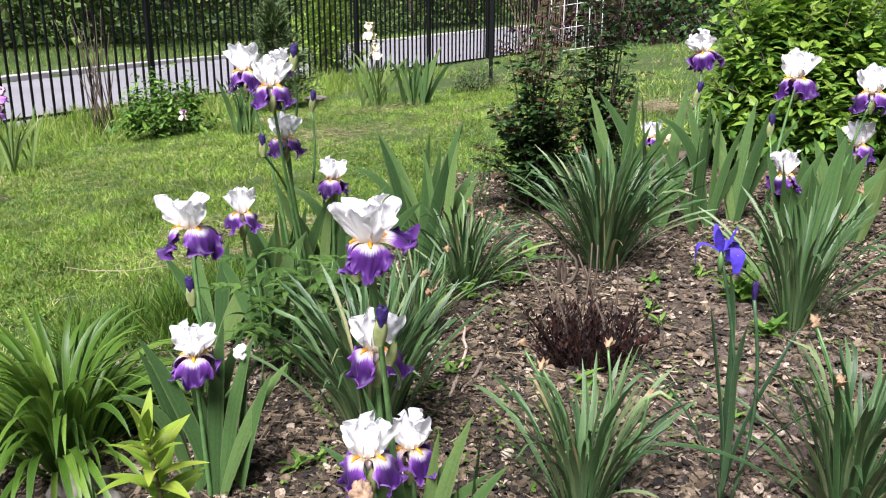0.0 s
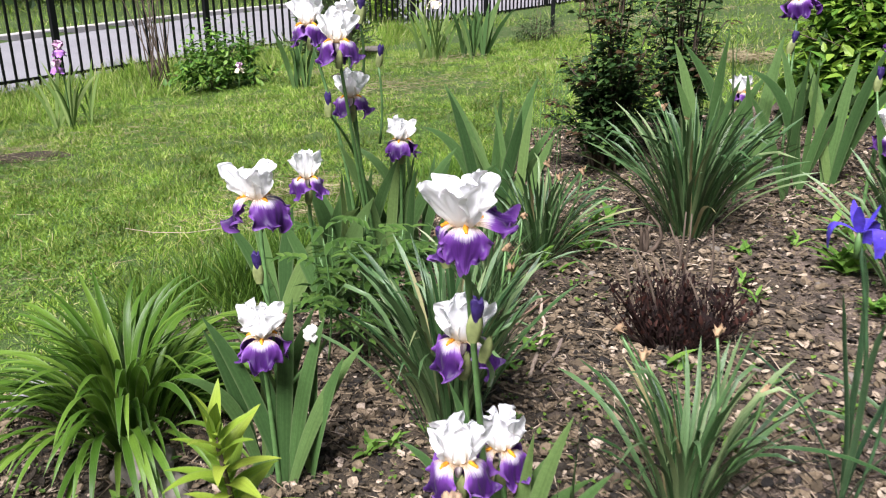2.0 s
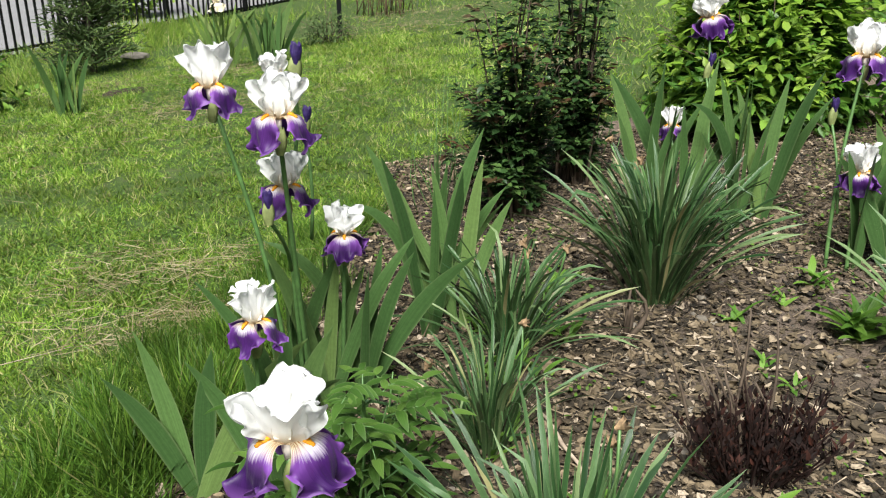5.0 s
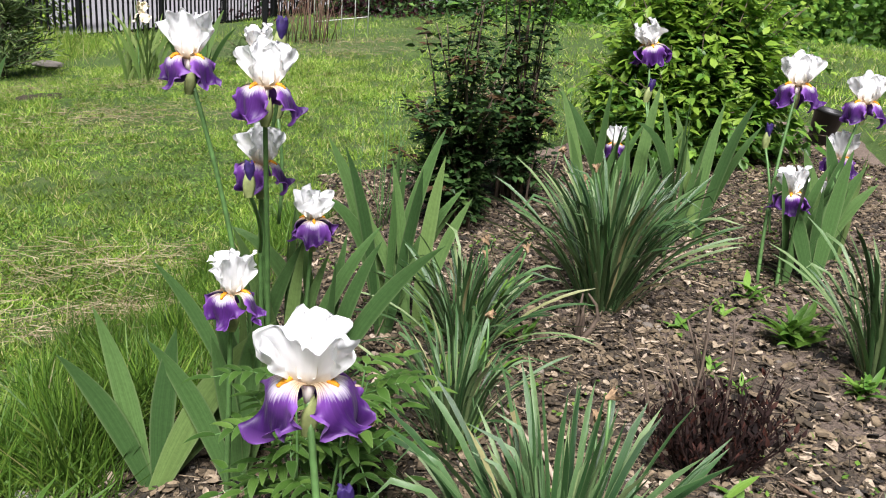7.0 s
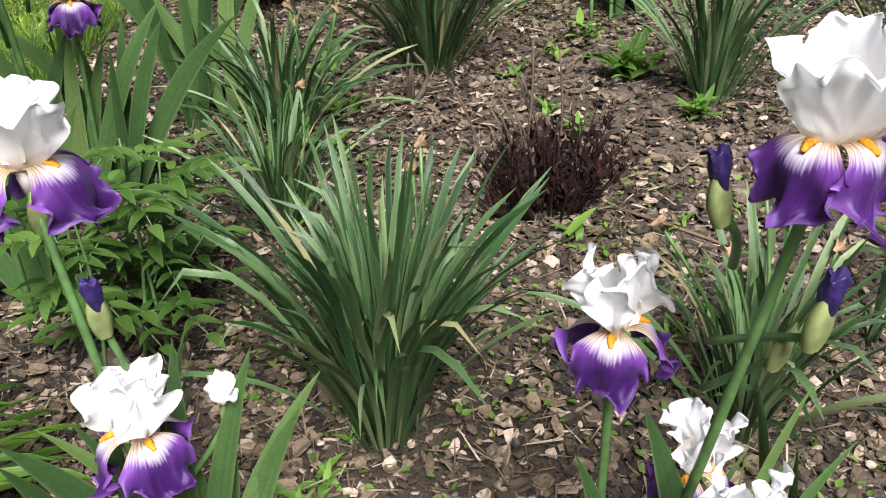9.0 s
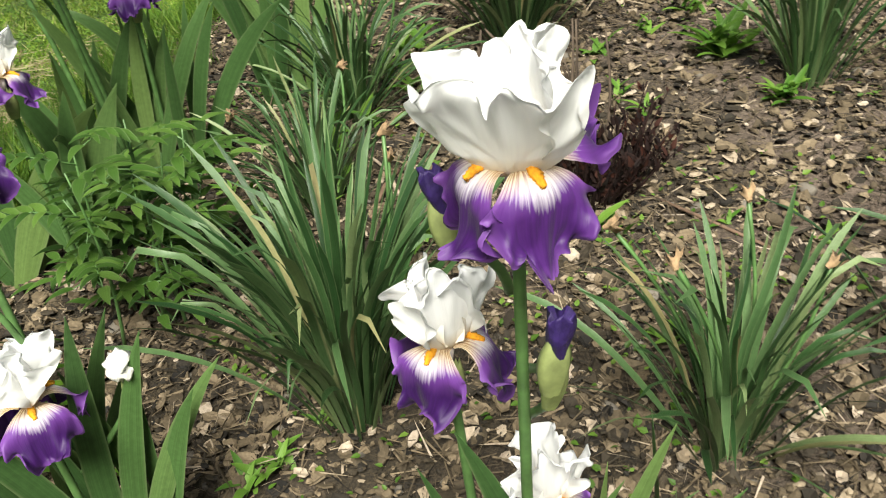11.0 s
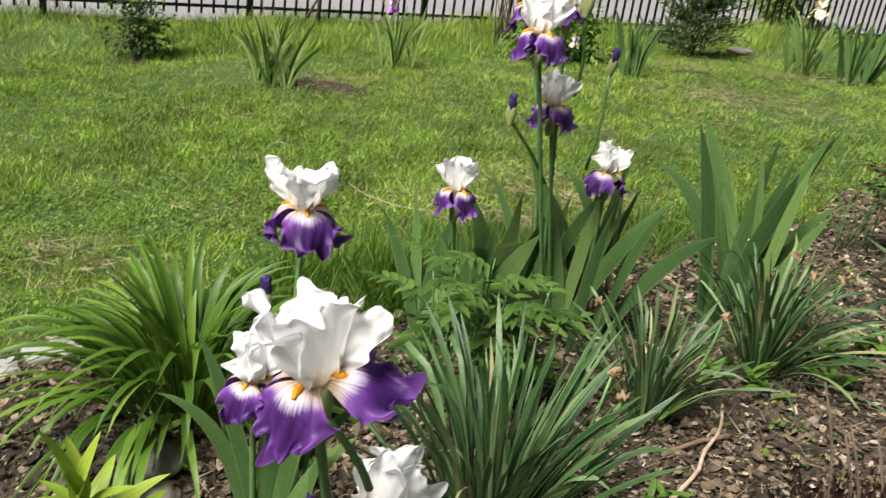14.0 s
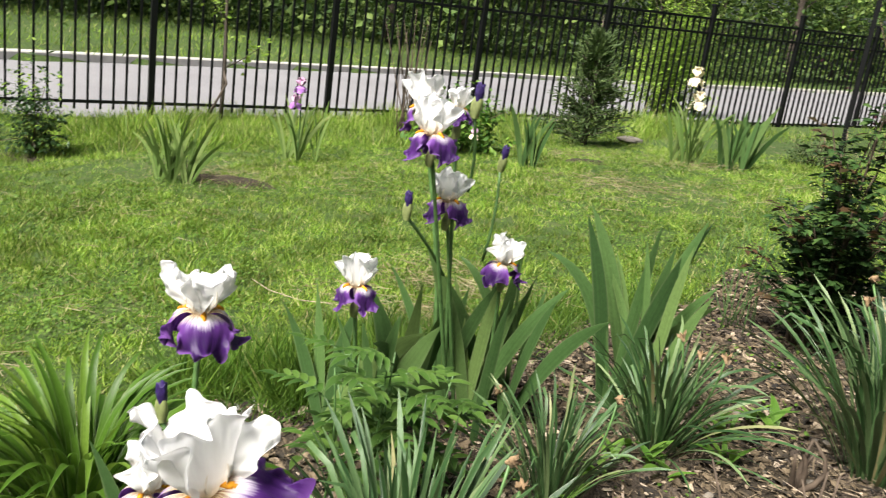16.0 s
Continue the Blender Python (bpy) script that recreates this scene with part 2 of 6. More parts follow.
ROSE_LEAF = leaf_material("rose_leaf", [(0.0, (0.034, 0.085, 0.026)), (0.6, (0.078, 0.175, 0.046)), (1.0, (0.16, 0.29, 0.075))], 0.4, 0.15, island=True, grain=9.0)
ROSE_RED = leaf_material("rose_red_leaf", [(0.0, (0.07, 0.055, 0.022)), (1.0, (0.17, 0.095, 0.045))], 0.45, 0.2, island=True, grain=9.0)
WOODS_LEAF = leaf_material("woods_leaf", [(0.0, (0.035, 0.085, 0.018)), (0.45, (0.11, 0.22, 0.04)), (1.0, (0.36, 0.52, 0.12))], 0.6, 0.25, island=True, grain=0.6, grain_amount=0.5)
JUNIPER_LEAF = leaf_material("juniper_leaf", [(0.0, (0.06, 0.115, 0.035)), (0.7, (0.15, 0.25, 0.075)), (1.0, (0.30, 0.43, 0.14))], 0.7, 0.1, island=True, grain=9.0)
RED_TWIG = leaf_material("dark_red_twig", [(0.0, (0.010, 0.003, 0.002)), (0.7, (0.030, 0.008, 0.004)), (1.0, (0.085, 0.022, 0.010))], 0.85, 0.0, island=True, grain=30.0)
MAROON_LEAF = leaf_material("maroon_leaf", [(0.0, (0.03, 0.008, 0.012)), (1.0, (0.09, 0.022, 0.03))], 0.5, 0.15, island=True, grain=9.0)
STRAW = leaf_material("straw", [(0.0, (0.38, 0.3, 0.15)), (1.0, (0.75, 0.66, 0.42))], 0.7, 0.1, island=True, grain=9.0)
STANDARD = petal_material("white_standard_petal", "standard")
FALL = petal_material("purple_fall_petal", "fall")
CREAM_PETAL = plain("cream_petal", (0.86, 0.76, 0.56), 0.5, vary=0.1)
PINK_PETAL = plain("pink_petal", (0.66, 0.40, 0.60), 0.5, vary=0.25)
LILAC_PETAL = plain("lilac_petal", (0.45, 0.19, 0.60), 0.5, vary=0.25)
DUTCH_LEAF = leaf_material("dutch_iris_leaf", [(0.0, (0.045, 0.11, 0.05)), (1.0, (0.10, 0.2, 0.085))], 0.4, 0.1)
BLUE_PETAL = plain("blue_violet_petal", (0.09, 0.055, 0.55), 0.5, vary=0.35, scale=60)
YELLOW = plain("yellow_blotch", (0.85, 0.55, 0.04), 0.6)
BEARD = plain("orange_beard", (0.82, 0.33, 0.012), 0.8, vary=0.3, scale=300, bump=0.5)
STYLE = plain("pale_style_arm", (0.88, 0.82, 0.72), 0.5, vary=0.1)
STEM = plain("iris_stem_green", (0.10, 0.2, 0.06), 0.45, vary=0.3, scale=40)
DARK_STEM = plain("dark_green_stem", (0.045, 0.10, 0.04), 0.5, vary=0.3, scale=40)
SPATHE = plain("papery_spathe", (0.24, 0.28, 0.10), 0.6, vary=0.35, scale=45)
BUD = plain("dark_violet_bud", (0.03, 0.014, 0.10), 0.5, vary=0.5, scale=90, bump=0.3)
WHITE_BUD = plain("white_furled_petal", (0.86, 0.85, 0.78), 0.5, vary=0.08, scale=70, bump=0.4)
WITHERED = plain("withered_flower_tan", (0.36, 0.24, 0.15), 0.9, vary=0.4, scale=80, bump=0.5)
TWIG = plain("brown_twig", (0.16, 0.10, 0.065), 0.85, vary=0.4, scale=30, bump=0.4)
PALE_STICK = plain("weathered_stick", (0.42, 0.33, 0.25), 0.85, vary=0.3, scale=35, bump=0.4)
GREY_STICK = plain("grey_brown_bark", (0.27, 0.21, 0.165), 0.9, vary=0.35, scale=30, bump=0.5)
CANE = plain("woody_cane", (0.10, 0.072, 0.05), 0.8, vary=0.4, scale=20, bump=0.3)
BARK = plain("bark", (0.09, 0.07, 0.055), 0.95, vary=0.4, scale=12, bump=0.6)
BLACK_METAL = plain("black_fence_paint", (0.006, 0.0065, 0.007), 0.5, vary=0.3, scale=8)
BLACK_METAL.node_tree.nodes["Principled BSDF"].inputs["Specular IOR Level"].default_value = 0.2
KERB = plain("kerb_concrete", (0.5, 0.48, 0.45), 0.9, vary=0.15, scale=6, bump=0.3, coords="world")
EDGING = plain("pale_edging_stone", (0.36, 0.355, 0.34), 0.75, vary=0.25, scale=14, bump=0.3, by_object=0.25)
ROCK = plain("grey_brown_rock", (0.27, 0.24, 0.2), 0.85, vary=0.35, scale=14, bump=0.5, by_object=0.3)
PEBBLE = plain("pebble", (0.3, 0.26, 0.21), 0.8, vary=0.3, scale=60, bump=0.2, by_object=0.5, by_island=0.55)
TAN_STONE = plain("tan_stone", (0.55, 0.4, 0.28), 0.85, vary=0.15, scale=20, bump=0.2)
POT_PLASTIC = plain("black_pot_plastic", (0.018, 0.018, 0.018), 0.45)
WHITE_WIRE = plain("white_wire", (0.7, 0.7, 0.68), 0.5)
DRY_FLOWER = plain("dry_seed_head", (0.37, 0.245, 0.135), 0.9, vary=0.4, scale=90, bump=0.5)
SOIL, TURF, PAVING = soil_material(), turf_material(), pavement_material()
CHIP_ONE, CHIP_MANY = chips_material("wood_chip", False), chips_material("wood_chips_joined", True)


# ---- builders ----
def mesh_of(name, verts, faces, material, uvs=None, smooth=True):
    """A mesh from arrays; faces all have the same number of corners unless they are lists."""
    me = bpy.data.meshes.new(name)
    if isinstance(faces, np.ndarray):
        k = faces.shape[1]
        me.vertices.add(len(verts))
        me.vertices.foreach_set("co", np.asarray(verts, dtype=np.float32).ravel())
        me.loops.add(faces.size)
        me.loops.foreach_set("vertex_index", faces.astype(np.int32).ravel())
        me.polygons.add(len(faces))
        me.polygons.foreach_set("loop_start", np.arange(0, faces.size, k, dtype=np.int32))
        me.update(calc_edges=True)
    else:
        me.from_pydata([tuple(v) for v in verts], [], faces)
    if uvs is not None:
        layer = me.uv_layers.new(name="UVMap")
        idx = np.zeros(len(me.loops), dtype=np.int32)
        me.loops.foreach_get("vertex_index", idx)
        layer.data.foreach_set("uv", np.asarray(uvs, dtype=np.float32)[idx].ravel())
    me.polygons.foreach_set("use_smooth", np.full(len(me.polygons), smooth))
    me.materials.append(material)
    me.update()
    return me


def grid_faces(nu, nv, closed=False):
    f = []
    for j in range(nv - 1):
        for i in range(nu if closed else nu - 1):
            a, b = j * nu + i, j * nu + (i + 1) % nu
            f.append((a, b, b + nu, a + nu))
    return np.array(f)


def part(name, me, parent, m=None, label="", kind=""):
    ob = new(name, me)
    ob.parent = parent
    if m is not None:
        ob.matrix_basis = m
    return tagged(ob, label=label, kind=kind)


def thing(name, x, y, z, label, category, group="", kind="", turn=0.0):
    ob = new(name)
    ob.empty_display_size = 0.05
    ob.matrix_basis = pose(x, y, z, 0, 0, turn)
    return tagged(ob, label=label, category=category, group=group, kind=kind)


def ground_z(x, y):
    x, y = np.clip(x, -6.0, 6.0), np.clip(y, -2.0, 10.5)
    return 0.2725 + 0.0729 * x + 0.0885 * y - 0.0042 * y * y + 0.00084 * x * y


def gz(x, y):
    return float(ground_z(x, y))


def tube(points, radii, sides=8, cap=True):
    """Verts and faces of a tube along points."""
    pts = [Vector(p) for p in points]
    vs, fs = [], []
    side = None
    for i, p in enumerate(pts):
        d = (pts[min(i + 1, len(pts) - 1)] - pts[max(i - 1, 0)]).normalized()
        if side is None:
            side = d.orthogonal().normalized()
        side = (side - d * side.dot(d)).normalized()
        other = d.cross(side)
        r = radii[i] if hasattr(radii, "__len__") else radii
        for k in range(sides):
            a = 2 * math.pi * k / sides
            vs.append(p + (side * math.cos(a) + other * math.sin(a)) * r)
    for i in range(len(pts) - 1):
        for k in range(sides):
            a, b = i * sides + k, i * sides + (k + 1) % sides
            fs.append((a, b, b + sides, a + sides))
    if cap:
        fs.append(tuple(range(sides))[::-1])
        fs.append(tuple(range((len(pts) - 1) * sides, len(pts) * sides)))
    return vs, fs


def joined(pieces):
    vs, fs = [], []
    for v, f in pieces:
        n = len(vs)
        vs += list(v)
        fs += [tuple(i + n for i in g) for g in f]
    return vs, fs


def boxed(x0, y0, z0, x1, y1, z1, bevel=0.0):
    bm = bmesh.new()
    bmesh.ops.create_cube(bm, size=1.0)
    bmesh.ops.transform(bm, matrix=Matrix.Translation(((x0 + x1) / 2, (y0 + y1) / 2, (z0 + z1) / 2)) @ Matrix.Diagonal((x1 - x0, y1 - y0, z1 - z0, 1)), verts=bm.verts)
    if bevel:
        bmesh.ops.bevel(bm, geom=bm.edges[:], offset=bevel, segments=2, affect="EDGES", profile=0.5)
    vs, fs = [v.co.copy() for v in bm.verts], [tuple(v.index for v in f.verts) for f in bm.faces]
    bm.verts.index_update()
    fs = [tuple(v.index for v in f.verts) for f in bm.faces]
    bm.free()
    return vs, fs


def lumpy(radius, seed, sub=2, squash=(1, 1, 0.6), rough=0.35, scale=1.5):
    """A rounded stone."""
    bm = bmesh.new()
    bmesh.ops.create_icosphere(bm, subdivisions=sub, radius=1.0)
    for v in bm.verts:
        n = noise.noise(v.co * scale + Vector((seed * 7.1, seed * 3.3, 0))) + 0.5 * noise.noise(v.co * scale * 2.3 + Vector((seed, 0, seed)))
        v.co = v.co * (1 + rough * n)
        v.co = Vector((v.co.x * squash[0], v.co.y * squash[1], v.co.z * squash[2])) * radius
    bm.verts.index_update()
    vs, fs = [v.co.copy() for v in bm.verts], [tuple(v.index for v in f.verts) for f in bm.faces]
    bm.free()
    return vs, fs


def spine(lean, bend, power=1.3, n=10):
    """Points of a leaf's midline of length 1 that leaves the ground leaning and bows over, with its angle from the upright."""
    pts, ang = [np.zeros(3)], [lean]
    for i in range(1, n):
        a = lean + bend * (i / (n - 1)) ** power
        pts.append(pts[-1] + np.array((math.sin(a), 0, math.cos(a))) / (n - 1))
        ang.append(a)
    return np.array(pts), np.array(ang)


def strap_leaf(name, material, width, lean, bend, fold=0.25, blunt=0.12, side=0.0, power=1.3, n=10):
    """A long narrow leaf, its blade across the way that it bends."""
    pts, ang = spine(lean, bend, power, n)
    vs, uvs = [], []
    for i, (p, a) in enumerate(zip(pts, ang)):
        s = i / (n - 1)
        w = width * min(1.0, 0.55 + 1.8 * s) * (1 - 0.28 * (max(0, s - 0.45) / 0.55) ** 2) * min(1.0, ((1 - s) / blunt) ** 0.6 if s > 1 - blunt else 1.0) / 2 + 0.0006
        up = np.array((-math.cos(a), 0, math.sin(a)))
        across = np.array((0, math.cos(side * s), 0)) + up * math.sin(side * s)
        drift = np.array((0, side * 0.12 * s * s + 0.016 * s * math.sin(6.5 * s + 9 * side), 0))
        for k in (-1, 0, 1):
            vs.append(p + drift + across * k * w + up * (abs(k) * fold * w))
            uvs.append(((k + 1) / 2, s))
    return mesh_of(name, vs, grid_faces(3, n), material, uvs)


def sword_leaf(name, material, width, lean, bend, n=15, power=2.0, sway=0.0):
    """A flat sword-shaped leaf with a keel, its blade in the plane in which it leans."""
    pts, ang = spine(lean, bend, power, n)
    vs, uvs = [], []
    for i, (p, a) in enumerate(zip(pts, ang)):
        s = i / (n - 1)
        w = width / 2 * (0.52 + 0.48 * math.sin(min(1.0, s / 0.55) * math.pi / 2)) * (1 - max(0, (s - 0.5) / 0.5) ** 2.3) + 0.0005
        inward = np.array((math.cos(a), 0, -math.sin(a)))
        tw = sway * s * s
        across = inward * math.cos(tw) + np.array((0, math.sin(tw), 0))
        out = np.array((-math.sin(tw) * math.cos(a), math.cos(tw), math.sin(tw) * math.sin(a)))
        drift = np.array((0, sway * 0.16 * s * s, 0))
        thick = 0.02 * width * (1 - s) + 0.001
        for dx, dy, uu in ((-w, 0, 0.0), (-w * 0.1, thick, 0.5), (w, 0, 1.0), (-w * 0.1, -thick, 0.5)):
            vs.append(p + drift + across * dx + out * dy)
            uvs.append((uu, s))
    return mesh_of(name, vs, grid_faces(4, n, closed=True), material, uvs, smooth=False)


def leaf_shape(width=0.5, fold=0.12, curl=0.15):
    """A small broad leaf of length 1 along x, eight triangles."""
    xs, ws = (0.0, 0.28, 0.62, 1.0), (0.0, 1.0, 0.8, 0.0)
    v = [(0, 0, 0), (1, 0, -curl)]
    for x, w in zip(xs[1:3], ws[1:3]):
        z = -curl * x * x
        v += [(x, 0, z), (x, w * width / 2, z + fold * w * width), (x, -w * width / 2, z + fold * w * width)]
    f = [(0, 2, 3), (0, 4, 2), (2, 5, 6), (2, 6, 3), (2, 4, 7), (2, 7, 5), (5, 1, 6), (5, 7, 1)]
    return np.array(v, dtype=float), np.array(f)


def quad_leaf(width=0.6):
    """The plainest leaf, for foliage far off: two triangles."""
    return np.array([(0, 0, 0), (0.5, width / 2, 0.06), (1, 0, -0.1), (0.5, -width / 2, 0.06)], dtype=float), np.array([(0, 2, 1), (0, 3, 2)])


def scatter(shape, pos, ways, sizes, rng, ups=None):
    """Many copies of a small shape: each at pos, its x along ways, turned at random or with its top towards ups."""
    v, f = shape
    pos, ways, sizes = np.asarray(pos, float), np.asarray(ways, float), np.asarray(sizes, float)
    X = ways / np.maximum(np.linalg.norm(ways, axis=1, keepdims=True), 1e-9)
    R = rng.normal(size=X.shape) if ups is None else np.asarray(ups, float) + rng.normal(size=X.shape) * 0.25
    Y = np.cross(R, X)
    Y /= np.maximum(np.linalg.norm(Y, axis=1, keepdims=True), 1e-9)
    Z = np.cross(X, Y)
    B = np.stack([X, Y, Z], axis=1) * sizes[:, None, None]
    V = np.einsum("vk,mkj->mvj", v, B) + pos[:, None, :]
    F = f[None] + (np.arange(len(pos)) * len(v))[:, None, None]
    return V.reshape(-1, 3), F.reshape(-1, f.shape[1])


def inside(poly, x, y):
    """Which of the points lie in a polygon."""
    x, y = np.asarray(x), np.asarray(y)
    hit = np.zeros(x.shape, bool)
    n = len(poly)
    for i in range(n):
        (x1, y1), (x2, y2) = poly[i], poly[(i + 1) % n]
        cross = ((y1 > y) != (y2 > y)) & (x < (x2 - x1) * (y - y1) / (y2 - y1 + 1e-12) + x1)
        hit ^= cross
    return hit


def edge_distance(poly, x, y):
    x, y = np.asarray(x, float), np.asarray(y, float)
    best = np.full(x.shape, 1e9)
    for i in range(len(poly)):
        (x1, y1), (x2, y2) = poly[i], poly[(i + 1) % len(poly)]
        dx, dy = x2 - x1, y2 - y1
        t = np.clip(((x - x1) * dx + (y - y1) * dy) / (dx * dx + dy * dy), 0, 1)
        best = np.minimum(best, np.hypot(x - x1 - t * dx, y - y1 - t * dy))
    return best


# ---- ground, bed, paving ----
rng = np.random.default_rng(4)
BED = [(-0.9, -1.0), (-1.5, -0.6), (-1.78, 0.1), (-1.75, 0.9), (-1.66, 1.72), (-1.55, 2.1), (-1.31, 2.52), (-1.0, 2.72), (-0.82, 3.0), (-0.66, 3.4), (-0.36, 3.85), (0.0, 4.35), (0.05, 4.9),
       (0.5, 5.0), (1.1, 5.1), (1.6, 5.3), (2.3, 5.6), (3.2, 5.5), (3.5, 4.9), (2.9, 4.0), (2.5, 3.3), (2.3, 2.4), (2.4, 1.0), (2.3, 0.1), (1.8, -0.7), (0.8, -1.15)]
FENCE_START, FENCE_STEP = (-5.648, 7.058), (1.063, 1.49)


def fence_at(i, off=0.0):
    ux, uy = FENCE_STEP[0] / 1.83, FENCE_STEP[1] / 1.83
    return FENCE_START[0] + FENCE_STEP[0] * i - uy * off, FENCE_START[1] + FENCE_STEP[1] * i + ux * off


KERB_LINE = [(-14.5, -8.0), (-11.9, 0.0), (-10.4, 8.0), (-9.9, 12.0), (-9.2, 17.0), (-8.4, 24.0), (-6.6, 32.0), (-3.0, 41.0), (4.0, 50.0), (16.0, 58.0), (34.0, 63.0)]
NEAR_LINE = [fence_at(-12, 0.35), fence_at(-4, 0.35), fence_at(0, 0.35), fence_at(5, 0.4), fence_at(8, 0.5), fence_at(10, 0.8), (7.0, 33.0), (14.0, 44.0), (34.0, 53.0)]
ROAD = NEAR_LINE + KERB_LINE[::-1]


def roll_of(x, y):
    """Small unevenness of the ground."""
    return 0.018 * np.sin(1.7 * x + 0.6) * np.sin(1.3 * y + 1.1) + 0.008 * np.sin(5.1 * x + 2.0 * y) * np.sin(4.3 * y - 1.2 * x)


def bank(x, y):
    """Beyond the kerb the land rises gently to the woods."""
    d = edge_distance(KERB_LINE + [(34.0, 300.0), (-300.0, 300.0), (-300.0, -8.0)], x, y)
    beyond = inside(KERB_LINE + [(34.0, 300.0), (-300.0, 300.0), (-300.0, -8.0)], x, y)
    return np.where(beyond, 0.10 + np.minimum(d, 60) * 0.035, 0.0)


def stretched(lo, hi, step, far):
    core = np.arange(lo, hi + 1e-6, step)
    out = [step]
    while sum(out) < far:
        out.append(out[-1] * 1.35)
    tail = np.cumsum(out)
    return np.concatenate([lo - tail[::-1], core, hi + tail])


gx, gy = stretched(-16, 12, 0.25, 900), stretched(-4, 52, 0.25, 900)
X, Y = np.meshgrid(gx, gy)
x, y = X.ravel(), Y.ravel()
z = ground_z(x, y) + np.where(inside(ROAD, x, y), -0.06, np.where(inside(BED, x, y), -0.05, roll_of(x, y))) + bank(x, y)
ground = new("ground", mesh_of("ground", np.c_[x, y, z], grid_faces(len(gx), len(gy)), TURF))
tagged(ground, "mown green lawn with clover and dry clippings", "lawn", kind="structure")

step = 0.04
X, Y = np.meshgrid(np.arange(-2.0, 3.6, step), np.arange(-1.5, 6.4, step))
x, y = X.ravel(), Y.ravel()
keep = inside(BED, x, y)
d = edge_distance(BED, x, y)
ruff = np.array([noise.noise(Vector((a * 9, b * 9, 0))) + 0.6 * noise.noise(Vector((a * 23, b * 23, 3))) for a, b in zip(x, y)])
z = ground_z(x, y) + 0.004 + ruff * 0.012 - np.clip(0.1 - d, 0, 0.1) * 0.7
faces = grid_faces(X.shape[1], X.shape[0])
faces = faces[keep[faces].all(axis=1)]
used = np.unique(faces)
back = np.full(len(x), -1)
back[used] = np.arange(len(used))
bed = new("garden_bed", mesh_of("garden_bed", np.c_[x, y, z][used], back[faces], SOIL))
tagged(bed, "flower bed of brown soil covered with wood-chip mulch", "flower bed", kind="structure")


def strip(name, a, b, z_off, material):
    """A sheet between two lines, cut across at even steps."""
    def along(line, n):
        p = np.array(line)
        s = np.r_[0, np.cumsum(np.hypot(*np.diff(p, axis=0).T))]
        q = np.linspace(0, s[-1], n)
        return np.c_[np.interp(q, s, p[:, 0]), np.interp(q, s, p[:, 1])]
    n, m = 160, 24
    A, B = along(a, n), along(b, n)
    pts = [A[i] * (1 - k / (m - 1)) + B[i] * k / (m - 1) for i in range(n) for k in range(m)]
    pts = np.array(pts)
    return mesh_of(name, np.c_[pts, ground_z(pts[:, 0], pts[:, 1]) + z_off], grid_faces(m, n), material)


road = new("road", strip("road", NEAR_LINE, KERB_LINE, 0.0, PAVING))
tagged(road, "pale grey paved road behind the black fence", "road", kind="structure")
k = np.array(KERB_LINE)
s = np.r_[0, np.cumsum(np.hypot(*np.diff(k, axis=0).T))]
q = np.linspace(0, s[-1], 90)
kx, ky = np.interp(q, s, k[:, 0]), np.interp(q, s, k[:, 1])
nx, ny = -np.gradient(ky), np.gradient(kx)
ln = np.hypot(nx, ny)
nx, ny = nx / ln, ny / ln
vs = []
for i in range(90):
    zz = gz(kx[i], ky[i])
    for off, h in ((-0.02, -0.05), (0.0, 0.11), (0.02, 0.13), (0.15, 0.135), (0.17, 0.10), (0.17, -0.05)):
        vs.append((kx[i] + nx[i] * off, ky[i] + ny[i] * off, zz + h))
kerb = new("kerb", mesh_of("kerb", vs, grid_faces(6, 90), KERB, smooth=False))
tagged(kerb, "pale concrete kerb along the far road edge", "kerb", kind="structure")

# ---- fence ----
fence = thing("fence", *fence_at(0), gz(*fence_at(0)), "black metal picket fence with square posts and three rails", "fence")
fx, fy, fz = fence.location
POST_MESH = mesh_of("post", *joined([boxed(-0.03, -0.03, -0.25, 0.03, 0.03, 1.64, 0.004), boxed(-0.037, -0.037, 1.635, 0.037, 0.037, 1.668, 0.008)]), BLACK_METAL, smooth=False)
PICKET_MESH = mesh_of("picket", *boxed(-0.0105, -0.0105, 0.0, 0.0105, 0.0105, 1.49), BLACK_METAL, smooth=False)
ang = math.degrees(math.atan2(FENCE_STEP[1], FENCE_STEP[0]))
RAIL_MESH = mesh_of("rail", *boxed(0.0, -0.013, -0.015, 1.0, 0.013, 0.015, 0.003), BLACK_METAL, smooth=False)


def fence_foot(i):
    return 0.36 + 0.066 * i


for i in range(-4, 13):
    px, py = fence_at(i)
    zb = fence_foot(i)
    part("post", POST_MESH, fence, pose(px - fx, py - fy, zb - fz, 0, 0, ang))
    if i == 12:
        continue
    qx, qy = fence_at(i + 1)
    rise = fence_foot(i + 1) - zb
    slope = -math.degrees(math.atan2(rise, 1.83))
    for h in (0.07, 1.28, 1.475):
        part("rail", RAIL_MESH, fence, pose(px - fx, py - fy, zb - fz + h, 0, slope, ang) @ Matrix.Diagonal((1.83, 1, 1, 1)))
    for j in range(1, 16):
        t = j / 16
        part("picket", PICKET_MESH, fence, pose(px + (qx - px) * t - fx, py + (qy - py) * t - fy, zb + rise * t - fz, 0, 0, ang))

gate_post = thing("gate_post", 0.5, 9.75, gz(0.5, 9.75), "tall square black metal post standing alone on the lawn", "post")
part("post", mesh_of("tall_post", *joined([boxed(-0.022, -0.022, -0.1, 0.022, 0.022, 1.9, 0.004), boxed(-0.028, -0.028, 1.89, 0.028, 0.028, 1.93, 0.008)]), BLACK_METAL, smooth=False), gate_post)

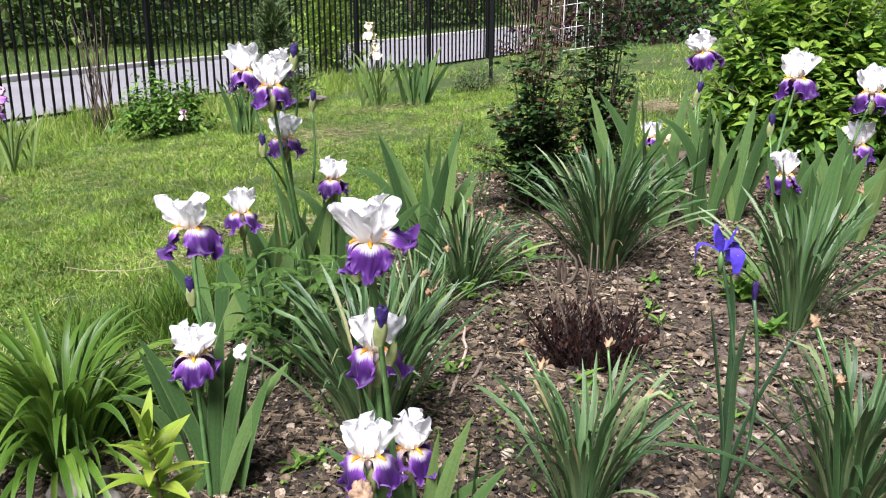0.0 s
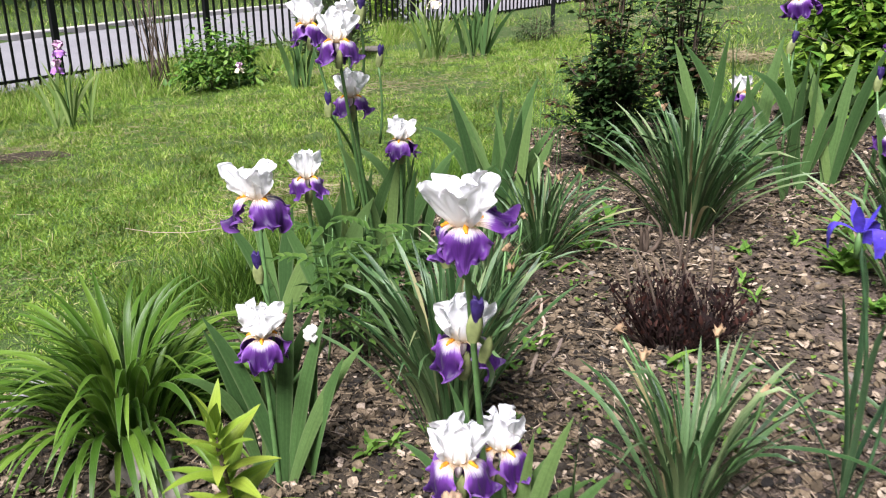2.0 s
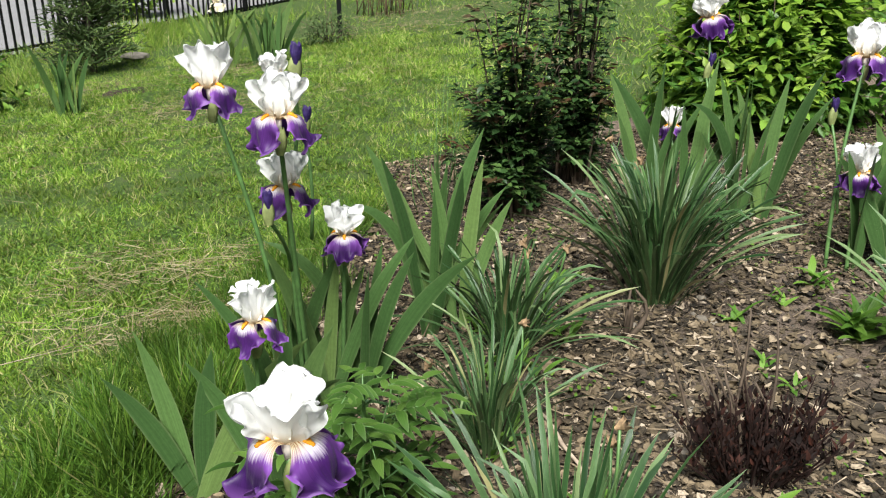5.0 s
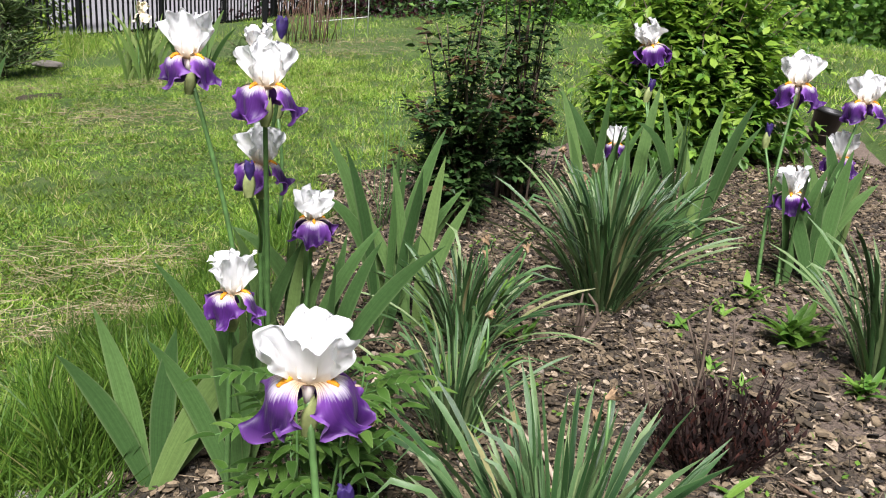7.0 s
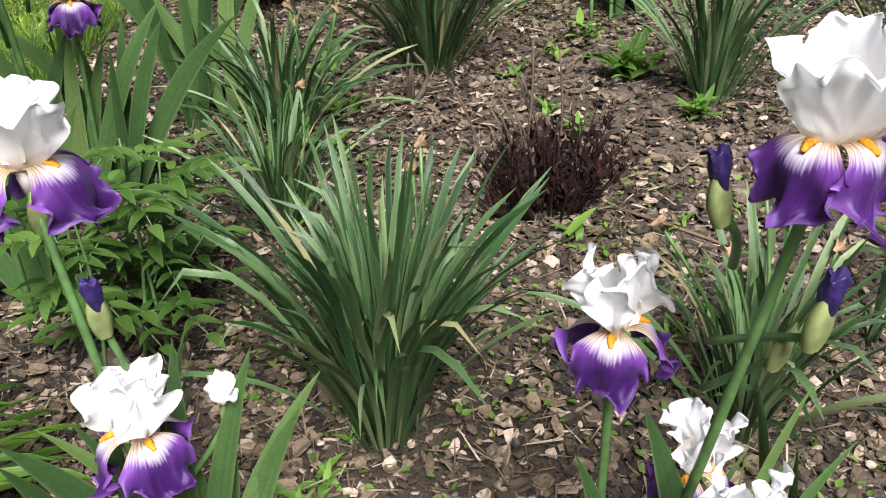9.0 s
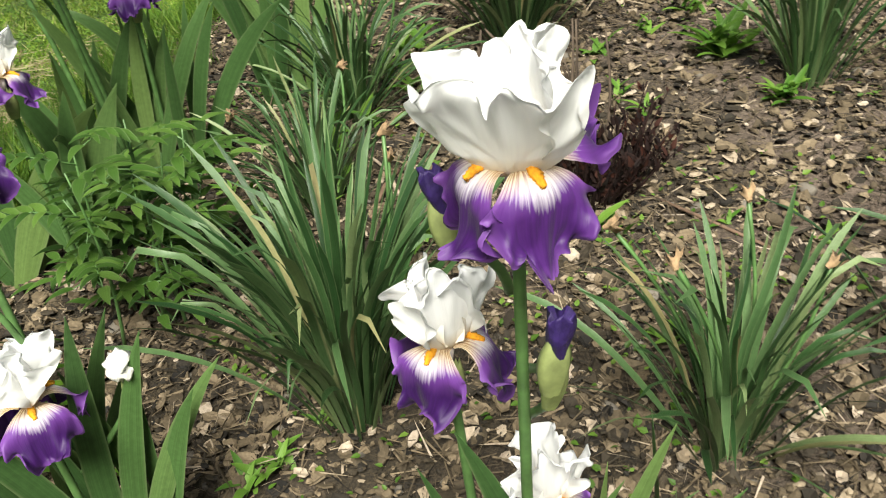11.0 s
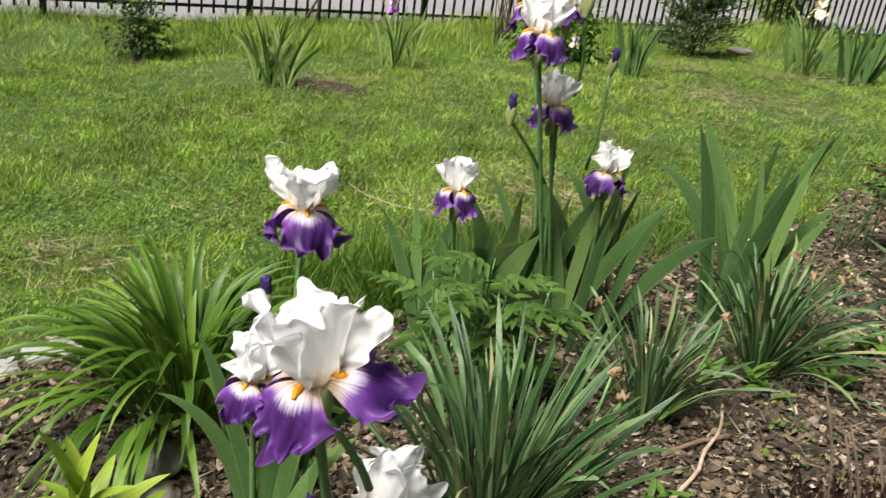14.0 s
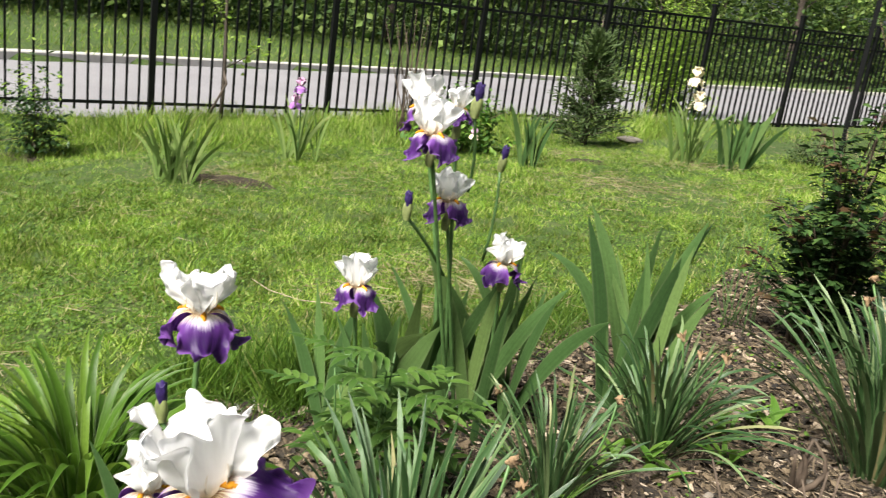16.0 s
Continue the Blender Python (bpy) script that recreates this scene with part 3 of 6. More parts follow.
# ---- lawn blades ----
BLADE = (np.array([(0, -0.42, 0), (0, 0.42, 0), (0.6, 0.28, 0.11), (1.0, -0.05, 0.2)]) * (1, 0.085, 1), np.array([(0, 1, 2), (0, 2, 3)]))


def lawn(name, label, n, area, height, seed, tuft=0.0, wide=0.0036):
    r = np.random.default_rng(seed)
    x0, y0, x1, y1, fall = area
    x = r.uniform(x0, x1, n * 3)
    y = y0 + (y1 - y0) * r.uniform(0, 1, n * 3) ** fall
    ok = ~inside(BED, x, y) & ~inside(ROAD, x, y)
    if name == "edge_grass":
        ok |= inside(BED, x, y) & (edge_distance(BED, x, y) < np.where((y > 2.5) & (y < 3.7), 0.26, 0.07) * r.random(len(x))) & (y > 2.2)
    patch = np.array([noise.noise(Vector((a * 0.9, b * 0.9, seed))) for a, b in zip(x, y)])
    fine = np.array([noise.noise(Vector((a * 7, b * 7, seed + 3))) + 0.5 * noise.noise(Vector((a * 17, b * 17, seed))) for a, b in zip(x, y)])
    ok &= fine + r.uniform(-0.5, 0.5, len(x)) > -0.22
    if seed == 17:
        ok &= ~((x > -5.2) & (x < 1.2) & (y > 1.9) & (y < 9.0))
    if name == "bank_grass":
        ok &= bank(x, y) > 0.05
    rim = np.minimum(np.minimum(x - x0, x1 - x), np.minimum(y - y0, y1 - y))
    ok &= rim > r.uniform(0, 0.9, len(x)) + 0.5 * patch
    ok &= patch + r.uniform(-0.7, 0.7, len(x)) > -0.35 + tuft
    x, y, patch, fine = x[ok][:n], y[ok][:n], patch[ok][:n], fine[ok][:n]
    z = ground_z(x, y) + roll_of(x, y) + bank(x, y) - 0.004
    lean = r.normal(size=(len(x), 2)) * (0.85 if name == "lawn_grass" else 0.55)
    h = height * (0.55 + 0.9 * r.random(len(x))) * (1 + 0.6 * np.clip(patch, -0.5, 1)) * (1 + 0.7 * np.clip(fine, -0.6, 1))
    if name == "edge_grass":
        by_bed = edge_distance(BED, x, y) < 0.34 * r.random(len(x)) ** 0.7
        x, y, z, lean, h = x[by_bed], y[by_bed], z[by_bed], lean[by_bed], h[by_bed]
    near = np.exp(-np.maximum(edge_distance(BED, x, y), 0) / 0.15)
    h *= 1 + (0.7 if name == "edge_grass" else 0.15) * near * r.random(len(x))
    if tuft > 0.2:
        off = np.abs((x - FENCE_START[0]) * -FENCE_STEP[1] + (y - FENCE_START[1]) * FENCE_STEP[0]) / 1.83
        close_by = off < 2.1 * (0.5 + 0.5 * r.random(len(x)))
        x, y, z, lean, h = x[close_by], y[close_by], z[close_by], lean[close_by], h[close_by]
    V, F = scatter((BLADE[0] * (1, wide / height / 0.085, 1), BLADE[1]), np.c_[x, y, z], np.c_[lean, np.ones(len(x))], h, r)
    ob = new(name, mesh_of(name, V, F, LONG_GRASS if name == "edge_grass" else GRASS, smooth=False))
    return tagged(ob, label, "grass", kind="stuff")


lawn("lawn_grass", "short bright green lawn grass with paler dry blades", 340000, (-5.8, 1.4, 1.8, 9.9, 1.6), 0.034, 3, wide=0.0041)
lawn("lawn_grass", "bright green lawn grass beside the mulched bed", 70000, (-3.9, -0.4, 0.7, 5.2, 1.0), 0.036, 5)
lawn("lawn_grass", "green lawn grass beyond the rose bushes", 40000, (0.3, 4.4, 9.0, 20.0, 1.6), 0.05, 7, wide=0.006)
lawn("lawn_grass", "green lawn grass round the garden bed", 60000, (-8.5, -4.5, 7.5, 9.0, 1.0), 0.05, 17, wide=0.005)
lawn("long_grass", "long uncut grass along the foot of the fence", 110000, (-7.5, 4.4, 1.0, 13.0, 1.0), 0.13, 9, 0.25, 0.0042)
lawn("edge_grass", "long uncut grass along the edge of the bed", 130000, (-1.5, 2.4, 0.0, 4.4, 1.0), 0.085, 15, wide=0.003)
lawn("bank_grass", "mown grass bank beyond the road", 42000, (-26.0, 4.0, 4.0, 46.0, 1.0), 0.12, 11, wide=0.011)
r = np.random.default_rng(13)
x, y = r.uniform(-5.0, 0.9, 130000), 2.0 + 7.0 * r.uniform(0, 1, 130000) ** 1.7
spots = np.array([noise.noise(Vector((a * 1.1, b * 1.1, 21))) + 0.5 * noise.noise(Vector((a * 4, b * 4, 2))) for a, b in zip(x, y)])
ok = ~inside(BED, x, y) & ~inside(ROAD, x, y) & (spots + r.uniform(-0.3, 0.3, len(x)) > 0.0)
x, y = x[ok], y[ok]
a = r.uniform(0, 6.283, len(x))
V, F = scatter(quad_leaf(0.9), np.c_[x, y, ground_z(x, y) + roll_of(x, y) + 0.014 + 0.022 * r.random(len(x))], np.c_[np.cos(a), np.sin(a), r.normal(size=len(x)) * 0.25], 0.008 + 0.011 * r.random(len(x)), r, np.tile((0, 0, 1.0), (len(x), 1)))
tagged(new("clover", mesh_of("clover", V, F, CLOVER, smooth=False)), "low round clover leaves spread through the lawn", "clover", kind="stuff")

# bare earth and thatch in the lawn
for cx, cy, w, d, seed in ((-3.1, 5.1, 0.9, 0.28, 1), (-4.9, 5.0, 0.6, 0.3, 2), (-1.4, 7.6, 0.5, 0.3, 3)):
    n = 26
    vs = [(0, 0, 0.02)]
    for ring in (0.5, 1.0):
        for i in range(n):
            a = 2 * math.pi * i / n
            k = ring * (1 + 0.3 * noise.noise(Vector((math.cos(a) * 2, math.sin(a) * 2, seed))))
            px, py = math.cos(a) * w / 2 * k, math.sin(a) * d / 2 * k
            vs.append((px, py, gz(cx + px, cy + py) - gz(cx, cy) + float(roll_of(cx + px, cy + py)) + (0.02 if ring < 1 else -0.01)))
    vs[0] = (0, 0, float(roll_of(cx, cy)) + 0.02)
    fs = [(0, 1 + i, 1 + (i + 1) % n) for i in range(n)] + [(1 + i, 1 + n + i, 1 + n + (i + 1) % n, 1 + (i + 1) % n) for i in range(n)]
    ob = new("bare_earth", mesh_of("bare_earth", vs, fs, SOIL))
    ob.matrix_basis = pose(cx, cy, gz(cx, cy))
    tagged(ob, "bare brown earth patch worn in the lawn", "bare earth", kind="structure")

# ---- woods behind the road ----
def woods(name, label, line, n, size, height, seed, material, depth=3.0):
    r = np.random.default_rng(seed)
    p = np.array(line)
    s = np.r_[0, np.cumsum(np.hypot(*np.diff(p, axis=0).T))]
    # clumps of leaves on uneven mounds along the line
    q = r.uniform(0, s[-1], n // 90)
    cx, cy = np.interp(q, s, p[:, 0]) + r.normal(size=len(q)) * depth * 0.6, np.interp(q, s, p[:, 1]) + r.normal(size=len(q)) * depth * 0.6
    top = height * (0.35 + 0.65 * (0.5 + 0.5 * np.sin(q * 0.9 + seed) * np.sin(q * 0.37)))
    cz = ground_z(cx, cy) + bank(cx, cy) + r.uniform(0.1, 1, len(q)) * top
    m = 90
    off = r.normal(size=(len(q), m, 3)) * np.array((0.8, 0.8, 0.55))
    pos = (np.c_[cx, cy, cz][:, None] + off).reshape(-1, 3)
    pos[:, 2] = np.maximum(pos[:, 2], ground_z(pos[:, 0], pos[:, 1]) + bank(pos[:, 0], pos[:, 1]) + 0.05)
    ways = off.reshape(-1, 3) + r.normal(size=(len(pos), 3)) * 0.6 - (0, 0, 0.3)
    V, F = scatter(quad_leaf(0.7), pos, ways, size * (0.6 + 0.8 * r.random(len(pos))), r)
    return tagged(new(name, mesh_of(name, V, F, material, smooth=False)), label, "woods", kind="stuff")


woods("far_woods", "dense dark green woodland edge beyond the road", [(-26, -6), (-22, 10), (-19, 24), (-14, 40), (-4, 56), (16, 70), (40, 74)], 95000, 0.27, 9.0, 2, WOODS_LEAF, 5.0)
woods("undergrowth", "leafy undergrowth at the foot of the woods", [(-22, -4), (-18.5, 10), (-16.5, 24), (-12, 37), (-3, 51)], 45000, 0.13, 1.6, 6, WOODS_LEAF, 1.6)
woods("hedge_shrubs", "dark evergreen shrubs at the back of the garden", [(3.2, 19.0), (5.0, 17.5), (9, 18.5), (15, 21)], 16000, 0.12, 2.2, 8, ROSE_LEAF, 0.9)
woods("garden_shrubs", "mixed green garden shrubs at the back of the garden", [(6.5, 14.5), (9, 12.5), (11.5, 9.5), (12.5, 4)], 45000, 0.12, 1.5, 15, SHRUB_LEAF, 0.9)
woods("maroon_shrubs", "maroon-leaved shrubs at the back of the garden", [(2.6, 18.6), (4.2, 17.8)], 5000, 0.09, 1.8, 9, MAROON_LEAF, 0.6)
woods("far_trees", "tall tree wall closing the garden behind the lawn", [(18, 20), (26, 5), (26, -12), (8, -24), (-14, -22), (-26, -6)], 60000, 0.3, 10.0, 12, WOODS_LEAF, 4.0)

for k in range(26):
    r = random.Random(40 + k)
    t = k / 25
    tx, ty = np.interp(t, (0, 0.35, 0.7, 1), (-24, -18.5, -13, 2)) + r.uniform(-2, 2), np.interp(t, (0, 0.35, 0.7, 1), (-4, 22, 40, 60)) + r.uniform(-1, 1)
    tz = gz(tx, ty) + float(bank(np.array([tx]), np.array([ty]))[0])
    tree = thing("tree", tx, ty, tz - 0.1, "woodland tree with a dark trunk and green crown", "tree", group="trees behind the road")
    rad, tall = r.uniform(0.09, 0.22), r.uniform(8, 12)
    bow = r.uniform(-0.5, 0.5)
    trunk = tube([(bow * (h / tall) ** 2, 0.3 * bow * math.sin(h), h) for h in np.linspace(0, tall, 9)], [rad * (1.25 if j == 0 else 1 - 0.09 * j) for j in range(9)], 9)
    limbs = []
    tips = []
    for j in range(9):
        h = r.uniform(2.0, tall * 0.95)
        a, ll = r.uniform(0, 6.28), r.uniform(1.0, 2.6)
        base = Vector((bow * (h / tall) ** 2, 0, h))
        tip = base + Vector((math.cos(a) * ll, math.sin(a) * ll, ll * r.uniform(0.2, 0.8)))
        limbs.append(tube([base, (base + tip) / 2 + Vector((0, 0, 0.15)), tip], [rad * 0.35, rad * 0.22, rad * 0.08], 6))
        tips += [base.lerp(tip, 0.6), tip]
    part("trunk", mesh_of("trunk", *joined([trunk] + limbs), BARK), tree)
    rr = np.random.default_rng(60 + k)
    P = np.array([tuple(v) for v in tips]).repeat(90, axis=0) + rr.normal(size=(len(tips) * 90, 3)) * (0.75, 0.75, 0.45)
    V, F = scatter(quad_leaf(0.6), P, rr.normal(size=P.shape) - (0, 0, 0.4), 0.16 + 0.16 * rr.random(len(P)), rr)
    part("crown", mesh_of("crown", V, F, WOODS_LEAF, smooth=False), tree, kind="stuff")


# ---- iris flowers ----
FALL_LEN = 0.080


def fall_angle(v, droop):
    return radians(20 - 104 * droop * min(1.0, max(0.0, (v - 0.12) / 0.46)) ** 0.85)


def petal(kind, seed, material, scale=1.0, ruffle=1.0, droop=1.0, close=1.0, wide=1.0, long=1.0, nu=41, nv=25):
    """One petal that points along +x from the flower's heart: a hanging fall or an upright standard, both with a pleated, lobed hem."""
    r = random.Random(seed)
    ph = [r.uniform(0, 6.28) for _ in range(12)]
    skew = r.uniform(-0.3, 0.3)
    fall = kind == "fall"
    rad, z = (0.008, 0.0) if fall else (0.009, -0.004)
    length, half = (FALL_LEN * long, 0.041 * wide) if fall else (0.086 * long, 0.043 * wide)
    vs, uvs = [], []
    before = 0.0
    for j in range(nv):
        v = math.sin(math.pi / 2 * j / (nv - 1)) ** 1.15
        if fall:
            a = fall_angle(v, droop)
            w = half * (0.26 + 0.74 * math.sin(min(1, max(0, (v - 0.06) / 0.50)) * math.pi / 2) ** 1.2)
            w *= math.sqrt(max(0.015, 1 - (max(0, v - 0.52) / 0.485) ** 2.3))
            bend = -(6 + 15 * v)
        else:
            tip = max(0, v - 0.62) / 0.38
            a = radians(46 + 34 * min(1.0, v / 0.2) ** 0.8 + (62 * close - 30 * (1 - close)) * v - 34 * (1 - close) * tip ** 1.5)
            w = half * (0.20 + 0.80 * math.sin(min(1, v / 0.72) * math.pi / 2) ** 1.25)
            w *= math.sqrt(max(0.03, 1 - (max(0, v - 0.70) / 0.305) ** 2.6))
            bend = (3 + 15 * close) * (0.4 + 0.6 * v)
        if j:
            rad += math.cos(a) * length * (v - before)
            z += math.sin(a) * length * (v - before)
        before = v
        nx_, nz_ = -math.sin(a), math.cos(a)
        for i in range(nu):
            u = 2 * i / (nu - 1) - 1
            # polar place in the blade, so that the pleats fan out to the hem
            across, along = u * w / half, (v - 0.36) / 0.64
            turn = math.atan2(across, max(-0.2, along) + 0.25)
            rho = min(1.0, max(abs(u) ** 1.5 * min(1, 0.35 + v), math.hypot(across, max(0, along)) ** 1.6 if along > 0 else 0))
            hem = rho ** 3 * min(1.0, v * 2.2)
            lip = rho ** 8 * min(1.0, v * 1.8)
            wave = hem * (0.0052 * math.sin(5.3 * turn + ph[0]) + 0.0038 * math.sin(8.6 * turn + ph[1]))
            wave += lip * (0.0044 * math.sin(13.5 * turn + ph[7]) + 0.0024 * math.sin(23 * turn + ph[2]))
            wave += v * (0.0016 * math.sin(3.1 * u + 4.0 * v + ph[4]) + 0.0011 * math.sin(8.5 * u - 5 * v + ph[8]) + 0.0005 * math.sin(19 * u + 7 * v + ph[9]))
            if not fall:
                wave += rho ** 0.8 * (0.0017 * math.sin(11 * turn + ph[3]) + 0.0009 * math.sin(19 * turn + ph[7]))
            reach = 1 + rho ** 4 * ruffle * (0.075 * math.sin(6.2 * turn + ph[5]) + 0.07 * math.sin(11 * turn + ph[6]) + 0.034 * math.sin(19 * turn + ph[10]) + 0.010 * math.sin(31 * turn + ph[11]))
            wave *= ruffle * (1.25 if fall else 1.0)
            side = w * u * reach
            ang = bend * side
            lat, deep = math.sin(ang) / bend, (1 - math.cos(ang)) / bend
            # the hem of a fall turns up again, that of an open standard rolls out
            deep += (0.007 * rho ** 5 * v if fall else -0.010 * (1.1 - close) * rho ** 3 * v)
            ahead = (reach - 1) * 0.055 * max(0, along)
            px = rad + nx_ * (wave + deep) + math.cos(a) * ahead
            pz = z + nz_ * (wave + deep) + math.sin(a) * ahead
            if not fall:
                pz -= 0.005 * max(0, along) ** 4 * math.exp(-(u - skew) ** 2 / 0.02) * ruffle
            vs.append((px * scale, (lat + skew * 0.018 * v * v) * scale, pz * scale))
            uvs.append(((u + 1) / 2, v))
    return mesh_of(kind, vs, grid_faces(nu, nv), material, uvs)


def beard_mesh(scale=1.0, material=BEARD, droop=1.0):
    vs, fs = [], []
    rad, z, n = 0.008, 0.0, 24
    pts = []
    for j in range(1, n):
        v = j / (n - 1) * 0.40
        a = fall_angle(v, droop)
        rad += math.cos(a) * FALL_LEN * 0.40 / (n - 1)
        z += math.sin(a) * FALL_LEN * 0.40 / (n - 1)
        if v > 0.12:
            pts.append(((rad - math.sin(a) * 0.002) * scale, 0, (z + math.cos(a) * 0.002) * scale))
    m = len(pts)
    vs, fs = tube(pts, [scale * 0.0034 * math.sin(math.pi * (i + 0.6) / (m + 0.4)) ** 0.5 * (1.0 + 0.22 * (i % 2)) for i in range(m)], 7)
    r = random.Random(3)
    vs = [Vector((v.x, v.y * 1.15, v.z)) + Vector((r.uniform(-1, 1), r.uniform(-1, 1), r.uniform(-1, 1))) * 0.0010 for v in vs]
    return mesh_of("beard", vs, fs, material)


def heart_mesh(material=STYLE):
    """Broad style arms arching over the beards with upturned split crests, on the flower's tube."""
    pieces = []
    for k in range(3):
        a = radians(120 * k)
        vs = []
        for j in range(11):
            v = j / 10
            crest = max(0, v - 0.6) / 0.4
            rr, zz = 0.003 + 0.026 * v - 0.008 * crest ** 2, 0.004 + 0.012 * math.sin(v * 2.2) + 0.018 * crest ** 1.5
            w = 0.005 + 0.008 * math.sin(min(1, v / 0.7) * math.pi / 2)
            for i in range(9):
                u = i / 4 - 1
                split = 0.006 * crest * (abs(u) - 0.25 + 0.4 * math.sin(7 * u + k))
                x, y = rr - split * 0.4, u * w
                vs.append(Vector((x * math.cos(a) - y * math.sin(a), x * math.sin(a) + y * math.cos(a), zz - u * u * 0.006 * (1 - crest) + split)))
        pieces.append((vs, [tuple(f) for f in grid_faces(9, 11)]))
    pieces.append(tube([(0, 0, -0.03), (0, 0, -0.012), (0, 0, 0.012)], [0.005, 0.008, 0.006], 9))
    return mesh_of("flower_heart", *joined(pieces), material)


HEART = heart_mesh()
FLOWER_SETS = []
# for each kind of bloom: ruffle, droop, width and length of the falls; ruffle, closeness, width and length of the standards
for k, (ruf, drp, fw, fl, sruf, shut, sw, sl) in enumerate((
        (1.35, 0.98, 1.16, 1.16, 1.15, 0.66, 1.36, 1.0), (1.5, 0.94, 1.2, 1.16, 1.2, 0.30, 1.48, 0.92), (1.1, 1.0, 1.08, 1.12, 1.3, 0.42, 1.18, 1.04), (1.25, 0.99, 1.04, 1.14, 1.3, 0.46, 1.48, 1.10))):
    fine = (43, 27) if k < 3 else (81, 45)
    falls = [petal("fall", 10 * k + j, FALL, ruffle=ruf, droop=drp * ((0.92, 1.0, 1.06) if k < 3 else (1.04, 0.62, 1.1))[j], wide=fw, long=fl, nu=fine[0], nv=fine[1]) for j in range(3)]
    stds = [petal("standard", 100 + 10 * k + j, STANDARD, ruffle=sruf, wide=sw, long=sl * (1.0, 0.92, 1.08)[j], close=shut * (1.35, 0.6, 1.0)[j], nu=fine[0], nv=fine[1]) for j in range(3)]
    FLOWER_SETS.append((falls, stds, beard_mesh(droop=drp)))
# where the petals of each kind of bloom point, and how far each standard leans out, in degrees
FALL_TURNS = ((0, 120, 240), (6, 112, 244), (-7, 125, 240), (-4, 100, -96))
STANDARD_TURNS = ((62, 183, 298), (55, 180, 304), (60, 176, 302), (64, 182, -46))
STANDARD_LEANS = ((6, 0, 2), (2, -4, 5), (4, -3, -2), (5, -2, 22))
# how far a fall is lifted and turned about its own length
FALL_LIFTS = {(3, 1): (24, -16)}


def iris_flower(parent, x, y, z, turn, size=1.0, style=0, tip=0.0, tip_turn=0.0, open_up=0.0):
    """A bearded iris: three white standards over three purple falls. open_up: degrees by which the standards lean out."""
    falls, stds, beard = FLOWER_SETS[style % 4]
    m = pose(x, y, z, 0, 0, tip_turn) @ pose(0, 0, 0, 0, tip, 0) @ pose(0, 0, 0, 0, 0, turn - tip_turn) @ Matrix.Diagonal((size, size, size, 1))
    flower = part("flower", HEART, parent, m, "ruffled iris bloom, white above and purple below, orange beards")
    for j in range(3):
        swing = FALL_TURNS[style % 4][j]
        roll, lift = FALL_LIFTS.get((style % 4, j), (0, 0))
        hang = pose(0, 0, 0, 0, 0, swing) @ pose(0, 0, 0, 0, lift, 0) @ pose(0, 0, 0, roll, 0, 0)
        part("fall", falls[j], flower, hang)
        part("beard", beard, flower, hang, "orange beard")
        part("standard", stds[j], flower, pose(0, 0, 0, 0, 0, STANDARD_TURNS[style % 4][j]) @ pose(0, 0, 0, 0, open_up + STANDARD_LEANS[style % 4][j], (8, -6, 5)[(j + 2 * style) % 3]))
    return flower


def stalk_mesh(points, r0=0.0065, r1=0.0048):
    n = len(points)
    return mesh_of("stem", *tube(points, [r0 + (r1 - r0) * i / (n - 1) for i in range(n)], 8), STEM)


def curve_points(a, b, sag, n=8, side=(1, 0)):
    a, b = Vector(a), Vector(b)
    out = []
    for i in range(n):
        t = i / (n - 1)
        p = a.lerp(b, t)
        s = math.sin(math.pi * t) * sag
        out.append(p + Vector((side[0] * s, side[1] * s, 0)))
    return out


def spathe_mesh(length=0.06, radius=0.0085):
    """A papery sheath of two keeled leaves, swollen in the middle and drawn to a point."""
    vs = []
    for j in range(12):
        t = j / 11
        rr = radius * (0.55 + 0.75 * math.sin(math.pi * min(1, 0.1 + 0.85 * t))) * (1 - 0.7 * t ** 3)
        for i in range(12):
            a = 2 * math.pi * i / 12
            w = rr * (1 + 0.22 * math.cos(2 * a) + 0.08 * math.sin(5 * a + 3 * t))
            vs.append((w * math.cos(a) + 0.004 * t * t, w * math.sin(a), length * t + 0.004 * math.cos(2 * a) * t))
    return mesh_of("spathe", vs, grid_faces(12, 12, closed=True), SPATHE)


def bud_mesh(length=0.036, radius=0.0090):
    """Rolled petals: a twisted, pleated tip with a ragged end."""
    vs = []
    for j in range(16):
        t = j / 15
        rr = radius * (0.72 + 0.35 * math.sin(math.pi * t * 0.8)) * (1 - 0.12 * t ** 3)
        for i in range(18):
            a = 2 * math.pi * i / 18
            w = rr * (1 + 0.14 * math.sin(3 * a + 4 * t) + 0.3 * math.sin(7 * a - 3 * t) * t * t + 0.12 * max(0, t - 0.75) / 0.25)
            vs.append((w * math.cos(a), w * math.sin(a), length * t + 0.004 * t * t * math.sin(3 * a + 1) + 0.003 * t ** 4 * math.sin(9 * a)))
    vs.append((0, 0, length * 0.7))
    n = len(vs) - 1
    fs = [tuple(f) for f in grid_faces(18, 16, closed=True)] + [(n - 18 + i, n - 18 + (i + 1) % 18, n) for i in range(18)]
    return mesh_of("bud", vs, fs, BUD)


SPATHE_MESH, BUD_MESH = spathe_mesh(), bud_mesh()


def lean_matrix(x, y, z, way, size=1.0):
    q = Vector((0, 0, 1)).rotation_difference(Vector(way)).to_matrix().to_4x4()
    return Matrix.Translation((x, y, z)) @ q @ Matrix.Diagonal((size, size, size, 1))


